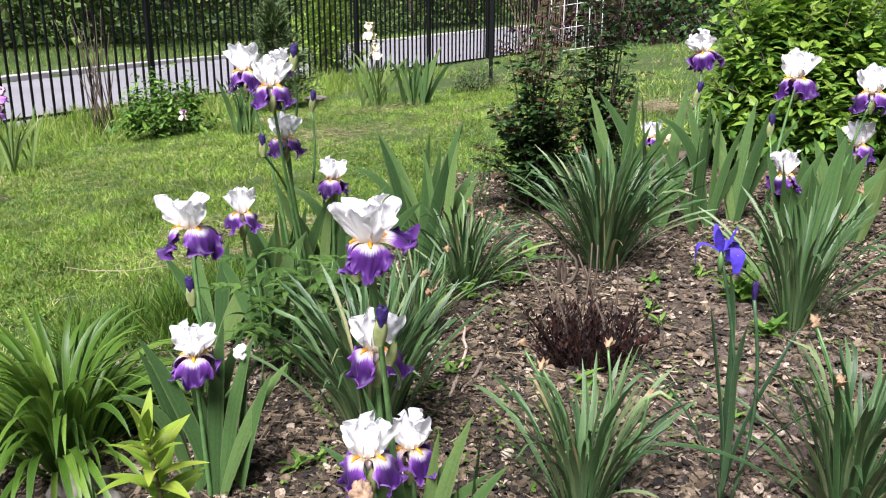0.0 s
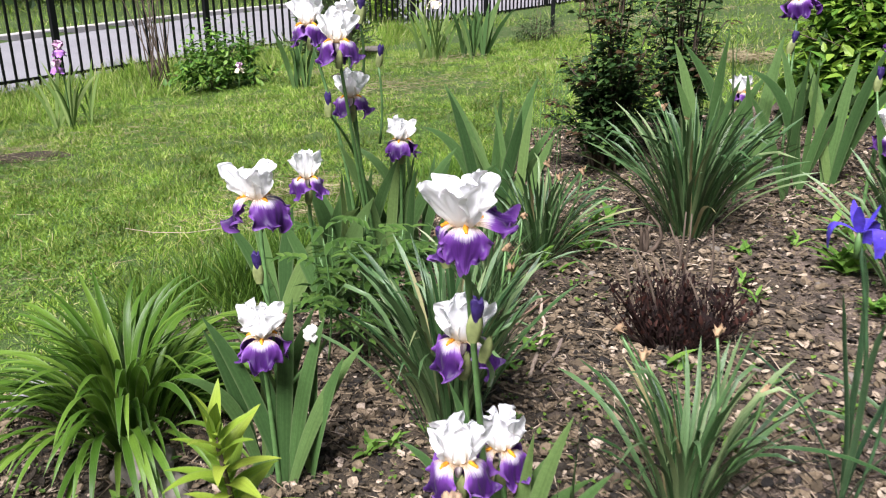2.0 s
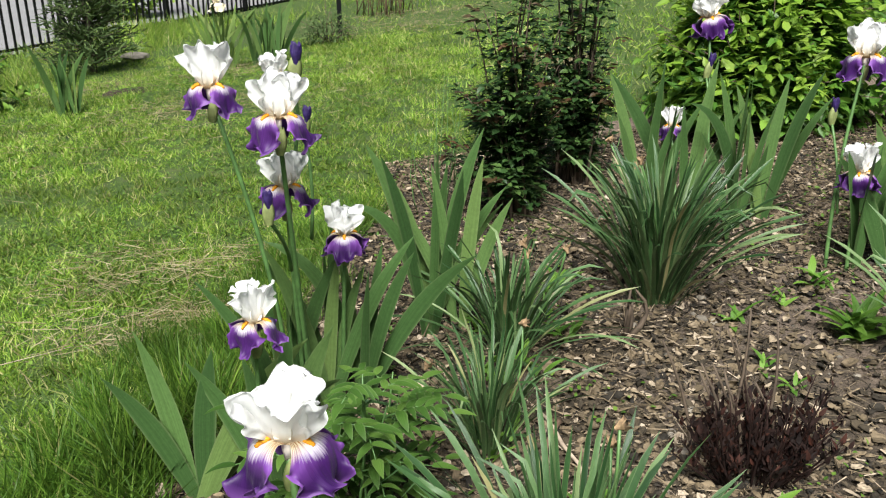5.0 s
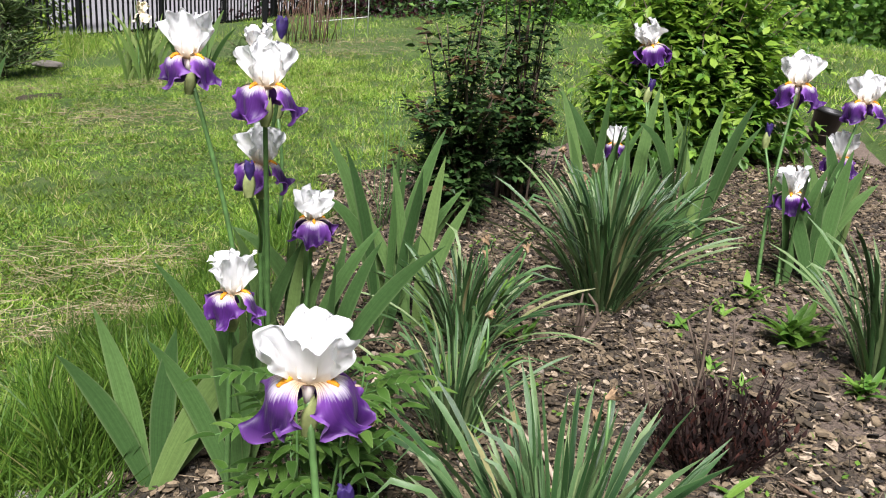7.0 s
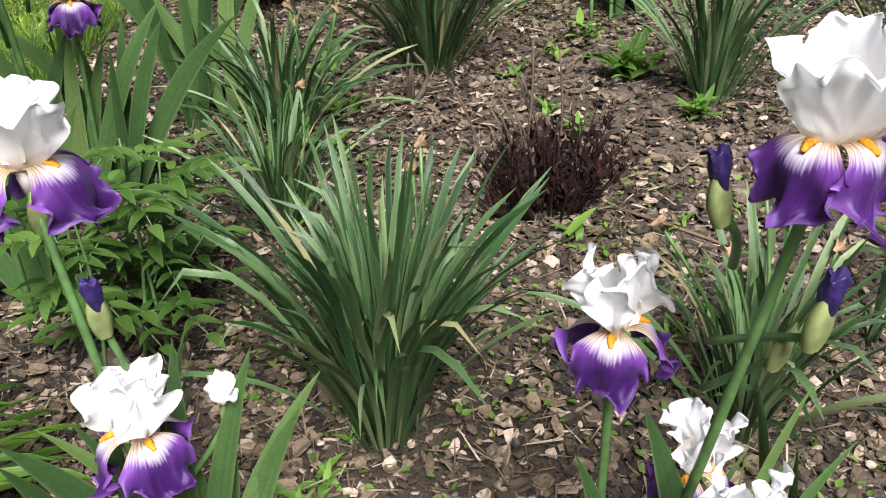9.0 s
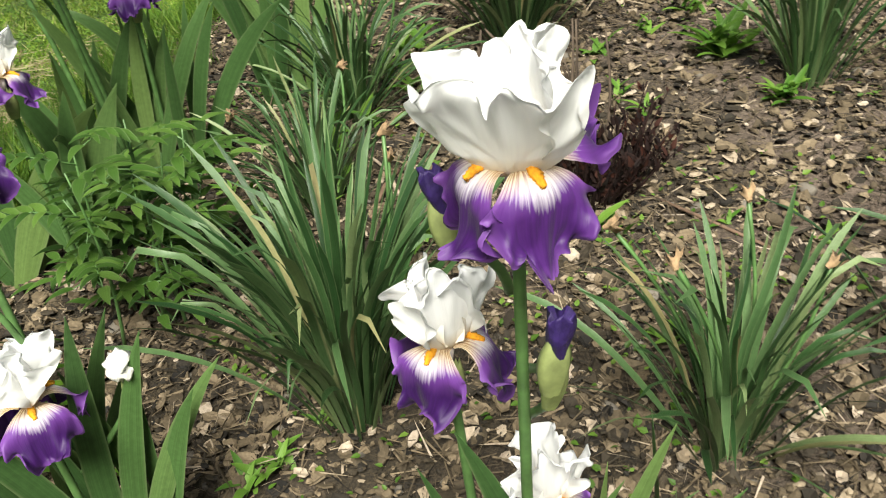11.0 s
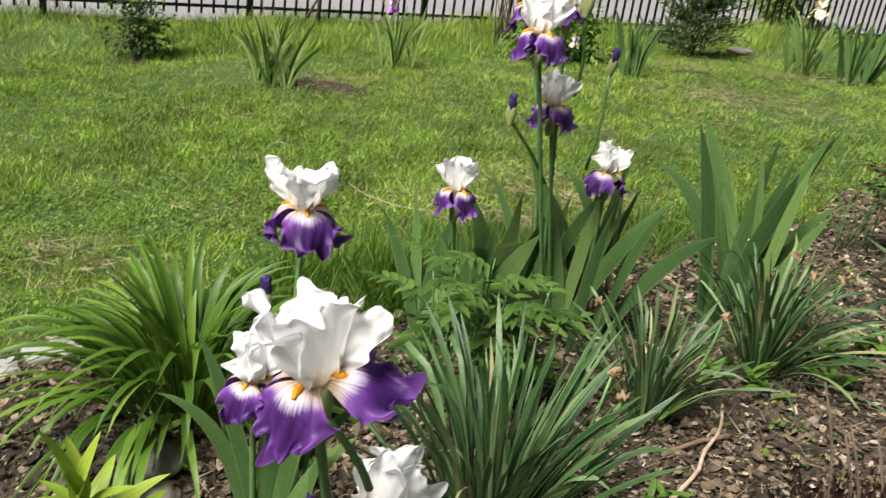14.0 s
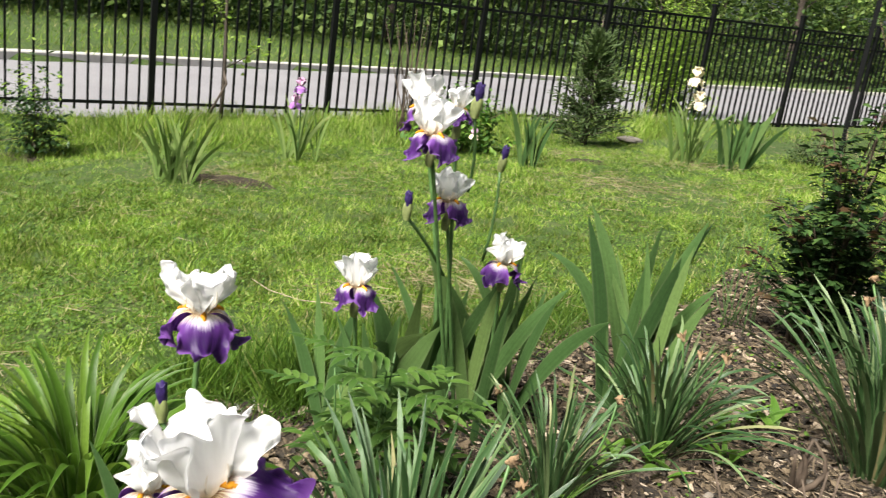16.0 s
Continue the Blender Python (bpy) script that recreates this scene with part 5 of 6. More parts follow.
# ---- lily shoot ----
x, y = -0.56, 1.52
lily = thing("lily_shoot", x, y, gz(x, y), "young lily with bright yellow-green whorled leaves", "lily")
part("stem", mesh_of("stem", *tube([(0, 0, -0.01), (0.012, -0.02, 0.13), (0.012, -0.05, 0.25), (0.01, -0.085, 0.385)], [0.0065, 0.006, 0.005, 0.004]), CANE), lily)
LILY_LEAVES = [strap_leaf("lily_leaf", LILY_LEAF, w, radians(l), radians(b), 0.3, 0.8, 0.1, 1.2) for w, l, b in ((0.29, 66, 36), (0.30, 56, 40), (0.32, 38, 36), (0.32, 14, 18))]
r = random.Random(32)
for k in range(34):
    t = k / 33
    a = k * 137.5
    le = 0.15 * (1 - 0.3 * t) * r.uniform(0.85, 1.1) * (0.7 if t < 0.1 else 1)
    h = 0.06 + 0.335 * t ** 0.9
    part("leaf", LILY_LEAVES[0 if t < 0.45 else 1 if t < 0.72 else 2 if t < 0.9 else 3], lily, pose(0.012, -0.085 * (h / 0.365) ** 1.5, h, 0, 0, a) @ Matrix.Diagonal((le, le, le, 1)))

# ---- pinnate plant ----
def pinnate(x, y, stems, tall, seed, label):
    """Upright brown-green stems with spreading leaves of nine to eleven leaflets."""
    ob = thing("pinnate_plant", x, y, gz(x, y), label, "leafy plant")
    r = random.Random(seed)
    lv = [strap_leaf("leaflet", PINNATE_LEAF, w, radians(l), radians(b), 0.2, 0.75, sd, 1.0, 7) for w, l, b, sd in ((0.40, 72, 40, 0.1), (0.36, 62, 55, -0.1), (0.42, 88, 35, 0.15))]
    for k in range(stems):
        b0 = Vector((r.gauss(0, 0.06), r.gauss(0, 0.05), -0.01))
        top = b0 + Vector((r.gauss(0, 0.05), r.gauss(0, 0.05), tall * r.uniform(0.75, 1.05)))
        part("stem", mesh_of("stem", *tube(curve_points(b0, top, r.uniform(-0.02, 0.02), 7), [0.004, 0.0038, 0.0035, 0.0032, 0.0028, 0.0022, 0.0015], 6), STEM), ob)
        for q in range(6):
            h = 0.28 + 0.72 * (q + r.random() * 0.5) / 6
            a = q * 137.5 + k * 71 + r.uniform(-20, 20)
            start = b0.lerp(top, h)
            reach = r.uniform(0.12, 0.19) * (1.15 - 0.4 * h)
            out = Vector((math.cos(radians(a)), math.sin(radians(a)), 0))
            tip = start + out * reach + Vector((0, 0, r.uniform(-0.03, 0.05)))
            st = part("leaf_stalk", mesh_of("leaf_stalk", *tube([start, start.lerp(tip, 0.5) + Vector((0, 0, 0.018)), tip], [0.0020, 0.0015, 0.0009], 5), STEM), ob)
            pairs = r.choice((4, 5))
            for j in range(pairs):
                t = 0.22 + 0.70 * j / pairs
                p = start.lerp(tip, t) + Vector((0, 0, 0.018 * math.sin(math.pi * t)))
                for sgn in (1, -1):
                    le = 0.056 * (1 - 0.06 * j) * r.uniform(0.85, 1.15)
                    part("leaflet", lv[r.randrange(3)], st, pose(*p, 0, 0, a + sgn * (66 - 5 * j)) @ Matrix.Diagonal((le, le, le, 1)))
            part("leaflet", lv[0], st, pose(*tip, 0, 0, a) @ Matrix.Diagonal((0.055, 0.055, 0.055, 1)))
    return ob


pinnate(-0.47, 2.36, 5, 0.43, 33, "leafy plant with bright green pinnate leaves")
pinnate(-0.36, 2.46, 3, 0.36, 34, "lower leafy plant with bright green pinnate leaves")

# ---- dark red pruned shrub ----
x, y = 0.45, 2.34
red = thing("pruned_shrub", x, y, gz(x, y), "low dark red shrub with many fine bare twigs", "shrub")
r = random.Random(35)
rr = np.random.default_rng(35)
P, W = [], []
for k in range(92):
    a, l = r.uniform(0, 6.28), math.sqrt(r.uniform(0, 1))
    bx, by = math.cos(a) * l * 0.14, math.sin(a) * l * 0.10
    h = (0.195 - 0.06 * l * l) * r.uniform(0.45, 1.25) * (1 + 0.25 * math.sin(2 * a + 1) * l)
    tip = Vector((bx * r.uniform(1.0, 1.75) + r.gauss(0, 0.02), by * r.uniform(1.0, 1.75) + r.gauss(0, 0.02), h))
    pts = curve_points((bx * 0.6, by * 0.6, -0.005), tip, r.uniform(-0.012, 0.012), 5)
    part("twig", mesh_of("twig", *tube(pts, [0.0032, 0.0028, 0.0022, 0.0018, 0.001], 5), RED_TWIG), red)
    for j in range(17):
        t = r.uniform(0.15, 1.0) ** 0.75
        q = Vector((bx * 0.6, by * 0.6, 0)).lerp(tip, t)
        b_ = r.uniform(0, 6.28)
        P.append((q.x + math.cos(b_) * 0.007, q.y + math.sin(b_) * 0.007, q.z))
        W.append((math.cos(b_) * 0.5, math.sin(b_) * 0.5, r.uniform(0.4, 1.6)))
P, W = np.array(P), np.array(W)
V, F = scatter(leaf_shape(0.42, 0.1, 0.3), P, W, 0.012 + 0.017 * rr.random(len(P)), rr)
part("foliage", mesh_of("foliage", V, F, RED_TWIG, smooth=False), red, kind="stuff", label="fine dark red leaves")
for k in range(13):
    a = r.uniform(2.2, 4.0)
    b0 = Vector((r.uniform(-0.12, 0.12), r.uniform(0.0, 0.1), 0))
    part("cane", mesh_of("cane", *tube(curve_points(b0, b0 + Vector((r.uniform(-0.1, 0.08), 0.04, r.uniform(0.2, 0.37))), 0.02, 6), [0.0048, 0.0045, 0.004, 0.0036, 0.003, 0.002], 5), CANE), red, label="bare dead cane")


# ---- leafy shrubs ----
def shrub(name, x, y, w, d, h, shoots, per, leaf, material, tips, seed, label, floor=0.08, aspect=0.5, stem=CANE, loose=0.0, category="shrub", tip_share=0.5, deep=0.35):
    """Shoots from one foot to an uneven dome; each carries whorls of leaves, the outermost of the second material."""
    ob = thing(name, x, y, gz(x, y), label, category)
    r = np.random.default_rng(seed)
    pieces, pos, ways, tpos, tways = [], [], [], [], []
    for k in range(shoots):
        a, t = r.uniform(0, 6.283), r.uniform(0.0, 1.0)
        el = math.asin(min(1, floor + (1 - floor) * t))
        bump = 1 + 0.16 * math.sin(3 * a + seed) + 0.12 * math.sin(7 * a + 3 * el) + r.normal() * (0.07 + loose)
        tip = np.array((math.cos(a) * math.cos(el) * w / 2, math.sin(a) * math.cos(el) * d / 2, math.sin(el) * h)) * bump
        root = np.array((r.normal() * 0.06 * w, r.normal() * 0.06 * d, 0))
        if k % 9 == 0:
            mid = root * 0.5 + tip * 0.5 + (0, 0, 0.1 * h)
            pieces.append(tube([root, mid, tip], [0.005, 0.004, 0.002], 5))
        way = tip / np.linalg.norm(tip) + (0, 0, 0.5)
        for j in range(per):
            b = 1 - 0.03 * j - deep * r.random() ** 1.5
            q = root + (tip - root) * b + r.normal(size=3) * 0.02
            u = r.normal(size=3)
            u -= way * u.dot(way) / way.dot(way)
            u = u / np.linalg.norm(u) + way * r.uniform(0.05, 0.6)
            if b > 0.80 and el > 0.2 and r.random() < tip_share * (0.55 + 0.6 * math.sin(el)):
                tpos.append(q), tways.append(u)
            else:
                pos.append(q), ways.append(u)
    part("woody_frame", mesh_of("branches", *joined(pieces), stem), ob)
    V, F = scatter(leaf_shape(aspect), pos, ways, leaf * r.uniform(0.6, 1.15, len(pos)), r, np.tile((0, 0, 1.0), (len(pos), 1)))
    part("foliage", mesh_of("foliage", V, F, material, smooth=False), ob, kind="stuff")
    if tpos:
        V, F = scatter(leaf_shape(aspect), tpos, tways, leaf * r.uniform(0.55, 1.0, len(tpos)), r, np.tile((0, 0, 1.0), (len(tpos), 1)))
        part("young_leaves", mesh_of("young_leaves", V, F, tips, smooth=False), ob, kind="stuff", label="paler young leaves")
    return ob


shrub("leafy_shrub", 2.02, 4.78, 1.14, 1.1, 1.02, 1250, 16, 0.088, SHRUB_LEAF, SHRUB_TIP, 41, "rounded shrub with bright yellow-green tips over dark leaves", tip_share=0.9)
shrub("leafy_shrub", 3.6, 6.6, 1.7, 1.3, 0.8, 260, 10, 0.09, SHRUB_LEAF, SHRUB_TIP, 42, "green leafy shrub behind the bed", tip_share=0.7)
shrub("peony_shrub", -2.55, 7.5, 0.95, 0.8, 0.55, 160, 10, 0.07, SHRUB_LEAF, SHRUB_LEAF, 45, "leafy green shrub with one pink bloom near the fence")
shrub("rose_bush", -4.92, 5.12, 0.46, 0.46, 0.62, 130, 9, 0.055, ROSE_LEAF, SHRUB_TIP, 46, "sparse rose bush with a yellow-green top near the fence", loose=0.2, category="rose bush")
shrub("light_shrub", -2.2, 15.2, 1.5, 1.4, 2.7, 420, 14, 0.085, SHRUB_TIP, SHRUB_TIP, 50, "airy pale green shrub beyond the fence", loose=0.2, deep=0.6, tip_share=0.9)
shrub("dark_mound", 0.3, 9.1, 0.6, 0.6, 0.32, 130, 10, 0.05, JUNIPER_LEAF, JUNIPER_LEAF, 47, "small dark evergreen mound on the lawn", aspect=0.2)
shrub("maroon_shrub", 2.85, 3.72, 0.45, 0.45, 0.3, 80, 10, 0.05, MAROON_LEAF, MAROON_LEAF, 48, "small maroon-leaved shrub at the bed's edge")



def rose_bush(x, y, w, h, canes, leaves, seed, label, red=0.2, lean=0.0):
    """Arching thorny canes set with compound leaves of five leaflets; the newest leaves are red."""
    ob = thing("rose_bush", x, y, gz(x, y), label, "rose bush")
    r = np.random.default_rng(seed)
    green, young = ([], []), ([], [])
    for k in range(canes):
        a = k * 2.4 + r.uniform(-0.5, 0.5)
        out = w / 2 * math.sqrt(r.random()) * r.uniform(0.7, 1.25)
        top = h * r.uniform(0.4, 1.0) ** 1.3 * (1.15 - 0.4 * (2 * out / w) ** 2)
        root = np.array((r.normal() * 0.035, r.normal() * 0.035, -0.01))
        tip = np.array((math.cos(a) * out + lean * top, math.sin(a) * out, top))
        mid = root * 0.5 + tip * 0.5 + (0, 0, 0.12 * h) - np.array((math.cos(a), math.sin(a), 0)) * out * 0.22
        q = np.linspace(0, 1, 9)[:, None]
        line = root * (1 - q) ** 2 + 2 * mid * q * (1 - q) + tip * q ** 2
        part("cane", mesh_of("cane", *tube([tuple(p) for p in line], list(np.linspace(0.0065, 0.002, 9)), 6), CANE), ob)
        for j in range(leaves):
            t = 0.12 + 0.88 * (j + r.random()) / leaves
            p = root * (1 - t) ** 2 + 2 * mid * t * (1 - t) + tip * t ** 2
            b = j * 2.4 + r.uniform(-0.6, 0.6)
            way = np.array((math.cos(b), math.sin(b), r.uniform(-0.1, 0.7)))
            le = r.uniform(0.055, 0.10) * (1 - 0.35 * t)
            side = np.cross(way, (0, 0, 1.0))
            P, W = young if t > 0.86 and r.random() < red * 2 or r.random() < red * 0.08 else green
            for along, sgn in ((0.45, 1), (0.45, -1), (0.8, 1), (0.8, -1), (1.0, 0)):
                P.append(p + way * le * along + r.normal(size=3) * 0.004)
                W.append(way * (0.45 if sgn else 1) + side * sgn + r.normal(size=3) * 0.2 - (0, 0, 0.15))
    for (P, W), material, name, words in ((green, ROSE_LEAF, "foliage", ""), (young, ROSE_RED, "young_leaves", "dull red young leaves")):
        if P:
            V, F = scatter(leaf_shape(0.62), np.array(P), np.array(W), r.uniform(0.026, 0.048, len(P)), r, np.tile((0, 0, 1.0), (len(P), 1)))
            part(name, mesh_of(name, V, F, material, smooth=False), ob, kind="stuff", label=words)
    return ob


rose_bush(0.44, 4.05, 0.54, 0.88, 46, 21, 43, "upright rose bush with dark green leaves and reddish tips", 0.14)
rose_bush(0.80, 4.26, 0.46, 1.12, 24, 24, 44, "taller open rose bush with dark leaves and red shoots", 0.3)

# juniper by the fence
x, y = -1.8, 8.9
jun = thing("juniper", x, y, gz(x, y), "loose grey-green juniper beside the fence", "conifer")
rr = np.random.default_rng(49)
part("trunk", mesh_of("trunk", *tube([(0, 0, -0.05), (0.02, 0, 0.5), (-0.03, 0.03, 1.25)], [0.03, 0.02, 0.004]), BARK), jun)
pieces, P, W = [], [], []
for k in range(150):
    h = 0.03 + 1.1 * rr.random() ** 1.15
    a, l = rr.uniform(0, 6.283), (0.04 + 0.45 * (1 - h / 1.16) ** 0.9) * rr.uniform(0.5, 1.2)
    base, tip = np.array((-0.02 * h, 0, h * 0.92)), np.array((math.cos(a) * l - 0.02 * h, math.sin(a) * l, h + 0.22 * l))
    pieces.append(tube([base, tip], [0.006, 0.002], 4))
    for t in np.linspace(0.2, 1, 36):
        P.append(base + (tip - base) * t + rr.normal(size=3) * 0.018)
        W.append((tip - base) / l + rr.normal(size=3) * 0.6 + (0, 0, 0.2))
part("woody_frame", mesh_of("branches", *joined(pieces), BARK), jun)
V, F = scatter(leaf_shape(0.16), P, W, 0.085 * rr.uniform(0.6, 1.2, len(P)), rr)
part("foliage", mesh_of("foliage", V, F, JUNIPER_LEAF, smooth=False), jun, kind="stuff")


# ---- dry grasses and canes ----
def dry_stand(name, x, y, n, tall, spread, material, seed, label, thick=0.003):
    ob = thing(name, x, y, gz(x, y), label, "dry stalks")
    r = random.Random(seed)
    for k in range(n):
        a, l = r.uniform(0, 6.28), r.uniform(0, 1)
        b = (math.cos(a) * l * spread, math.sin(a) * l * spread, 0)
        h = tall * r.uniform(0.6, 1.1)
        tip = (b[0] + r.gauss(0, 0.16) * h, b[1] + r.gauss(0, 0.16) * h, h)
        part("stalk", mesh_of("stalk", *tube(curve_points(b, tip, r.uniform(-0.05, 0.05), 5), [thick, thick, thick * 0.8, thick * 0.6, thick * 0.3], 5), material), ob)
    return ob


dry_stand("dry_stalks", 1.25, 11.4, 42, 1.3, 0.4, TWIG, 51, "tall brown dry stalks beside the lawn", 0.005)
dry_stand("bare_canes", -3.3, 8.0, 16, 1.1, 0.15, CANE, 52, "bare brown canes in front of the fence", 0.006)
dry_stand("tall_grass", 0.16, 4.12, 16, 0.55, 0.12, STEM, 56, "arching wild grass beside the rose bush", 0.002)
dry_stand("bare_canes", 0.455, 3.0, 5, 0.15, 0.02, CANE, 53, "cut-off brown stubs in the mulch", 0.009)
dry_stand("tall_grass", 0.86, 4.5, 34, 0.75, 0.22, STEM, 54, "tall wild grass stems among the roses", 0.0025)

# ---- small weeds ----
WEED_MESHES = [strap_leaf("weed_leaf", WEED_LEAF, w, radians(l), radians(b), 0.25, 0.6, 0.1, 1.2, 7) for w, l, b in ((0.26, 45, 30), (0.3, 60, 30), (0.24, 30, 30))]


def weed(x, y, n, size, seed, label="small bright green weed in the mulch"):
    ob = thing("weed", x, y, gz(x, y), label, "weed", group="weeds in the bed")
    r = random.Random(seed)
    for k in range(n):
        le = size * r.uniform(0.6, 1.1)
        part("leaf", WEED_MESHES[k % 3], ob, pose(r.uniform(-0.35, 0.35) * size, r.uniform(-0.35, 0.35) * size, r.uniform(0, 0.5) * size, 0, 0, k * 137.5) @ Matrix.Diagonal((le, le, le, 1)))


for k, (x, y, n, s) in enumerate(((1.06, 2.76, 34, 0.115), (0.34, 3.30, 10, 0.12), (1.04, 2.47, 26, 0.075), (0.78, 2.95, 8, 0.08), (0.96, 3.0, 9, 0.07), (-0.35, 1.9, 9, 0.06), (0.12, 2.9, 9, 0.1),
                                  (0.05, 2.35, 8, 0.08), (0.42, 2.18, 4, 0.09), (-0.9, 1.75, 8, 0.06),
                                  (0.0, 2.92, 12, 0.08), (-0.08, 2.73, 10, 0.07), (0.24, 3.18, 12, 0.09), (-0.02, 2.82, 9, 0.07), (-0.92, 1.9, 4, 0.1), (-0.62, 1.55, 6, 0.07), (0.27, 3.03, 10, 0.085), (-0.07, 2.59, 7, 0.1), (0.41, 2.2, 4, 0.07), (0.08, 3.12, 8, 0.09), (1.15, 3.05, 8, 0.1))):
    weed(x, y, n, s, 70 + k)
rn = random.Random(6)
for k in range(12):
    weed(rn.uniform(-0.35, 1.0), rn.uniform(1.75, 2.9), rn.randint(5, 8), rn.uniform(0.04, 0.06), 110 + k)

# ---- stones, sticks, edging, pot ----
def stone(name, x, y, r, seed, material, label, squash=(1, 0.8, 0.55), sink=0.25):
    ob = new(name, mesh_of(name, *lumpy(r, seed, 3, squash), material))
    ob.matrix_basis = pose(x, y, gz(x, y) + r * squash[2] * (1 - sink * 2), 0, 0, seed * 47)
    return tagged(ob, label, "stone")


stone("rock", -0.90, 1.86, 0.075, 1, ROCK, "grey-brown rock beside the daylily")
stone("rock", -0.80, 1.77, 0.058, 2, ROCK, "rounded grey rock at the lily's foot")
stone("rock", -1.39, 1.69, 0.055, 3, ROCK, "rounded pale grey stone on the mulch")
stone("rock", -0.72, 3.18, 0.045, 7, EDGING, "pale broken stone among the grass", (1, 0.7, 0.6), 0.1)
stone("rock", -0.80, 3.14, 0.05, 8, EDGING, "pale flat stone among the grass", (1, 0.6, 0.45), 0.1)
stone("rock", 1.46, 5.45, 0.06, 4, TAN_STONE, "smooth tan stone between the shrubs")
stone("rock", -1.52, 9.7, 0.2, 6, ROCK, "flat pale slab in the grass", (1.2, 0.6, 0.18))

EDGE = [(-1.71, 1.33), (-1.64, 1.54), (-1.58, 1.75), (-1.52, 1.96), (-1.43, 2.2), (-1.23, 2.5), (-1.03, 2.70), (-0.88, 2.90), (-0.76, 3.12), (-0.66, 3.36)]
for k in range(len(EDGE) - 1):
    (x0, y0), (x1, y1) = EDGE[k], EDGE[k + 1]
    le = math.hypot(x1 - x0, y1 - y0) * 0.96
    ob = new("edging_stone", mesh_of("edging_stone", *boxed(-le / 2, -0.045, -0.05, le / 2, 0.045, 0.028, 0.008), EDGING))
    ob.matrix_basis = pose((x0 + x1) / 2, (y0 + y1) / 2, gz((x0 + x1) / 2, (y0 + y1) / 2) + 0.006 - 0.005 * k, 2 * math.sin(k * 3), 0, math.degrees(math.atan2(y1 - y0, x1 - x0)))
    tagged(ob, "pale grey stone block edging the bed", "edging stone", group="edging stones")


def stick(points, radii, material, label, name="stick"):
    x, y = points[0][0], points[0][1]
    ob = new(name, mesh_of(name, *tube([(p[0] - x, p[1] - y, gz(p[0], p[1]) + p[2] - gz(x, y)) for p in points], radii, 8), material))
    ob.matrix_basis = pose(x, y, gz(x, y))
    return tagged(ob, label, "stick", group="sticks on the mulch")




def branch(points, r0, r1, material, label, seed):
    """A crooked fallen branch with a knobbly skin."""
    rn = random.Random(seed)
    p = np.array(points)
    s = np.r_[0, np.cumsum(np.linalg.norm(np.diff(p, axis=0), axis=1))]
    q = np.linspace(0, s[-1], 16)
    pts = [tuple(np.interp(t, s, p[:, k]) + rn.uniform(-0.25, 0.25) * r0 for k in range(3)) for t in q]
    rad = [(r0 + (r1 - r0) * i / 15) * rn.uniform(0.86, 1.14) for i in range(16)]
    return stick(pts, rad, material, label, "fallen_branch")


branch([(-1.22, 1.24, 0.02), (-1.08, 1.44, 0.03), (-1.0, 1.56, 0.03), (-0.90, 1.70, 0.028)], 0.016, 0.013, PALE_STICK, "pale peeled branch lying on the mulch", 1)
branch([(-1.32, 1.38, 0.045), (-1.10, 1.475, 0.062), (-1.01, 1.50, 0.066), (-0.945, 1.50, 0.06), (-0.885, 1.455, 0.045), (-0.85, 1.38, 0.02)], 0.014, 0.011, TWIG, "bent brown branch crossing the others", 2)
branch([(-1.10, 1.20, 0.02), (-0.98, 1.40, 0.03), (-0.93, 1.48, 0.032), (-0.85, 1.62, 0.028)], 0.018, 0.015, GREY_STICK, "thick grey-brown branch on the mulch", 3)
branch([(0.055, 2.80, 0.015), (0.085, 2.66, 0.022), (0.075, 2.55, 0.028), (0.085, 2.47, 0.03), (0.065, 2.36, 0.022), (0.03, 2.20, 0.012)], 0.0035, 0.0065, PALE_STICK, "thin pale bent stick on the mulch", 4)
branch([(0.11, 2.66, 0.018), (0.04, 2.57, 0.024), (0.0, 2.50, 0.015)], 0.007, 0.005, TWIG, "short brown stick on the mulch", 5)
branch([(0.13, 2.40, 0.012), (0.11, 2.32, 0.018), (0.06, 2.22, 0.012)], 0.006, 0.004, GREY_STICK, "short grey stick on the mulch", 6)
stick([(-1.68, 3.52, 0.045), (-1.52, 3.43, 0.05), (-1.36, 3.41, 0.045), (-1.16, 3.44, 0.05)], [0.0014, 0.0016, 0.0016, 0.001], PALE_STICK, "long pale grass stalk lying on the lawn", "grass_stalk")
stick([(0.68, 1.98, 0.01), (0.6, 2.15, 0.02), (0.55, 2.3, 0.012)], [0.003, 0.004, 0.003], TWIG, "thin brown twig on the mulch")
stick([(1.2, 2.85, 0.01), (1.3, 3.0, 0.02)], [0.004, 0.003], PALE_STICK, "short pale twig on the mulch")
stick([(-0.62, 1.62, 0.01), (-0.55, 1.75, 0.015), (-0.5, 1.7, 0.01)], [0.004, 0.005, 0.003], TWIG, "short brown twig on the mulch")

x, y = 2.95, 4.72
pot = thing("plant_pot", x, y, gz(x, y), "black plastic nursery pot lying tilted on the bed", "plant pot")
prof = [(0.075, 0.0), (0.10, 0.19), (0.112, 0.19), (0.112, 0.215), (0.104, 0.215), (0.096, 0.185), (0.072, 0.012)]
vs = [(r_ * math.cos(2 * math.pi * i / 28), r_ * math.sin(2 * math.pi * i / 28), h_) for r_, h_ in prof for i in range(28)]
fs = [tuple(f) for f in grid_faces(28, len(prof), closed=True)] + [tuple(range(28))[::-1], tuple(range(28 * 6, 28 * 7))]
part("body", mesh_of("pot_body", vs, fs, POT_PLASTIC), pot, pose(0, 0, 0.02, 8, 7, 0) @ Matrix.Diagonal((0.85, 0.85, 0.9, 1)))

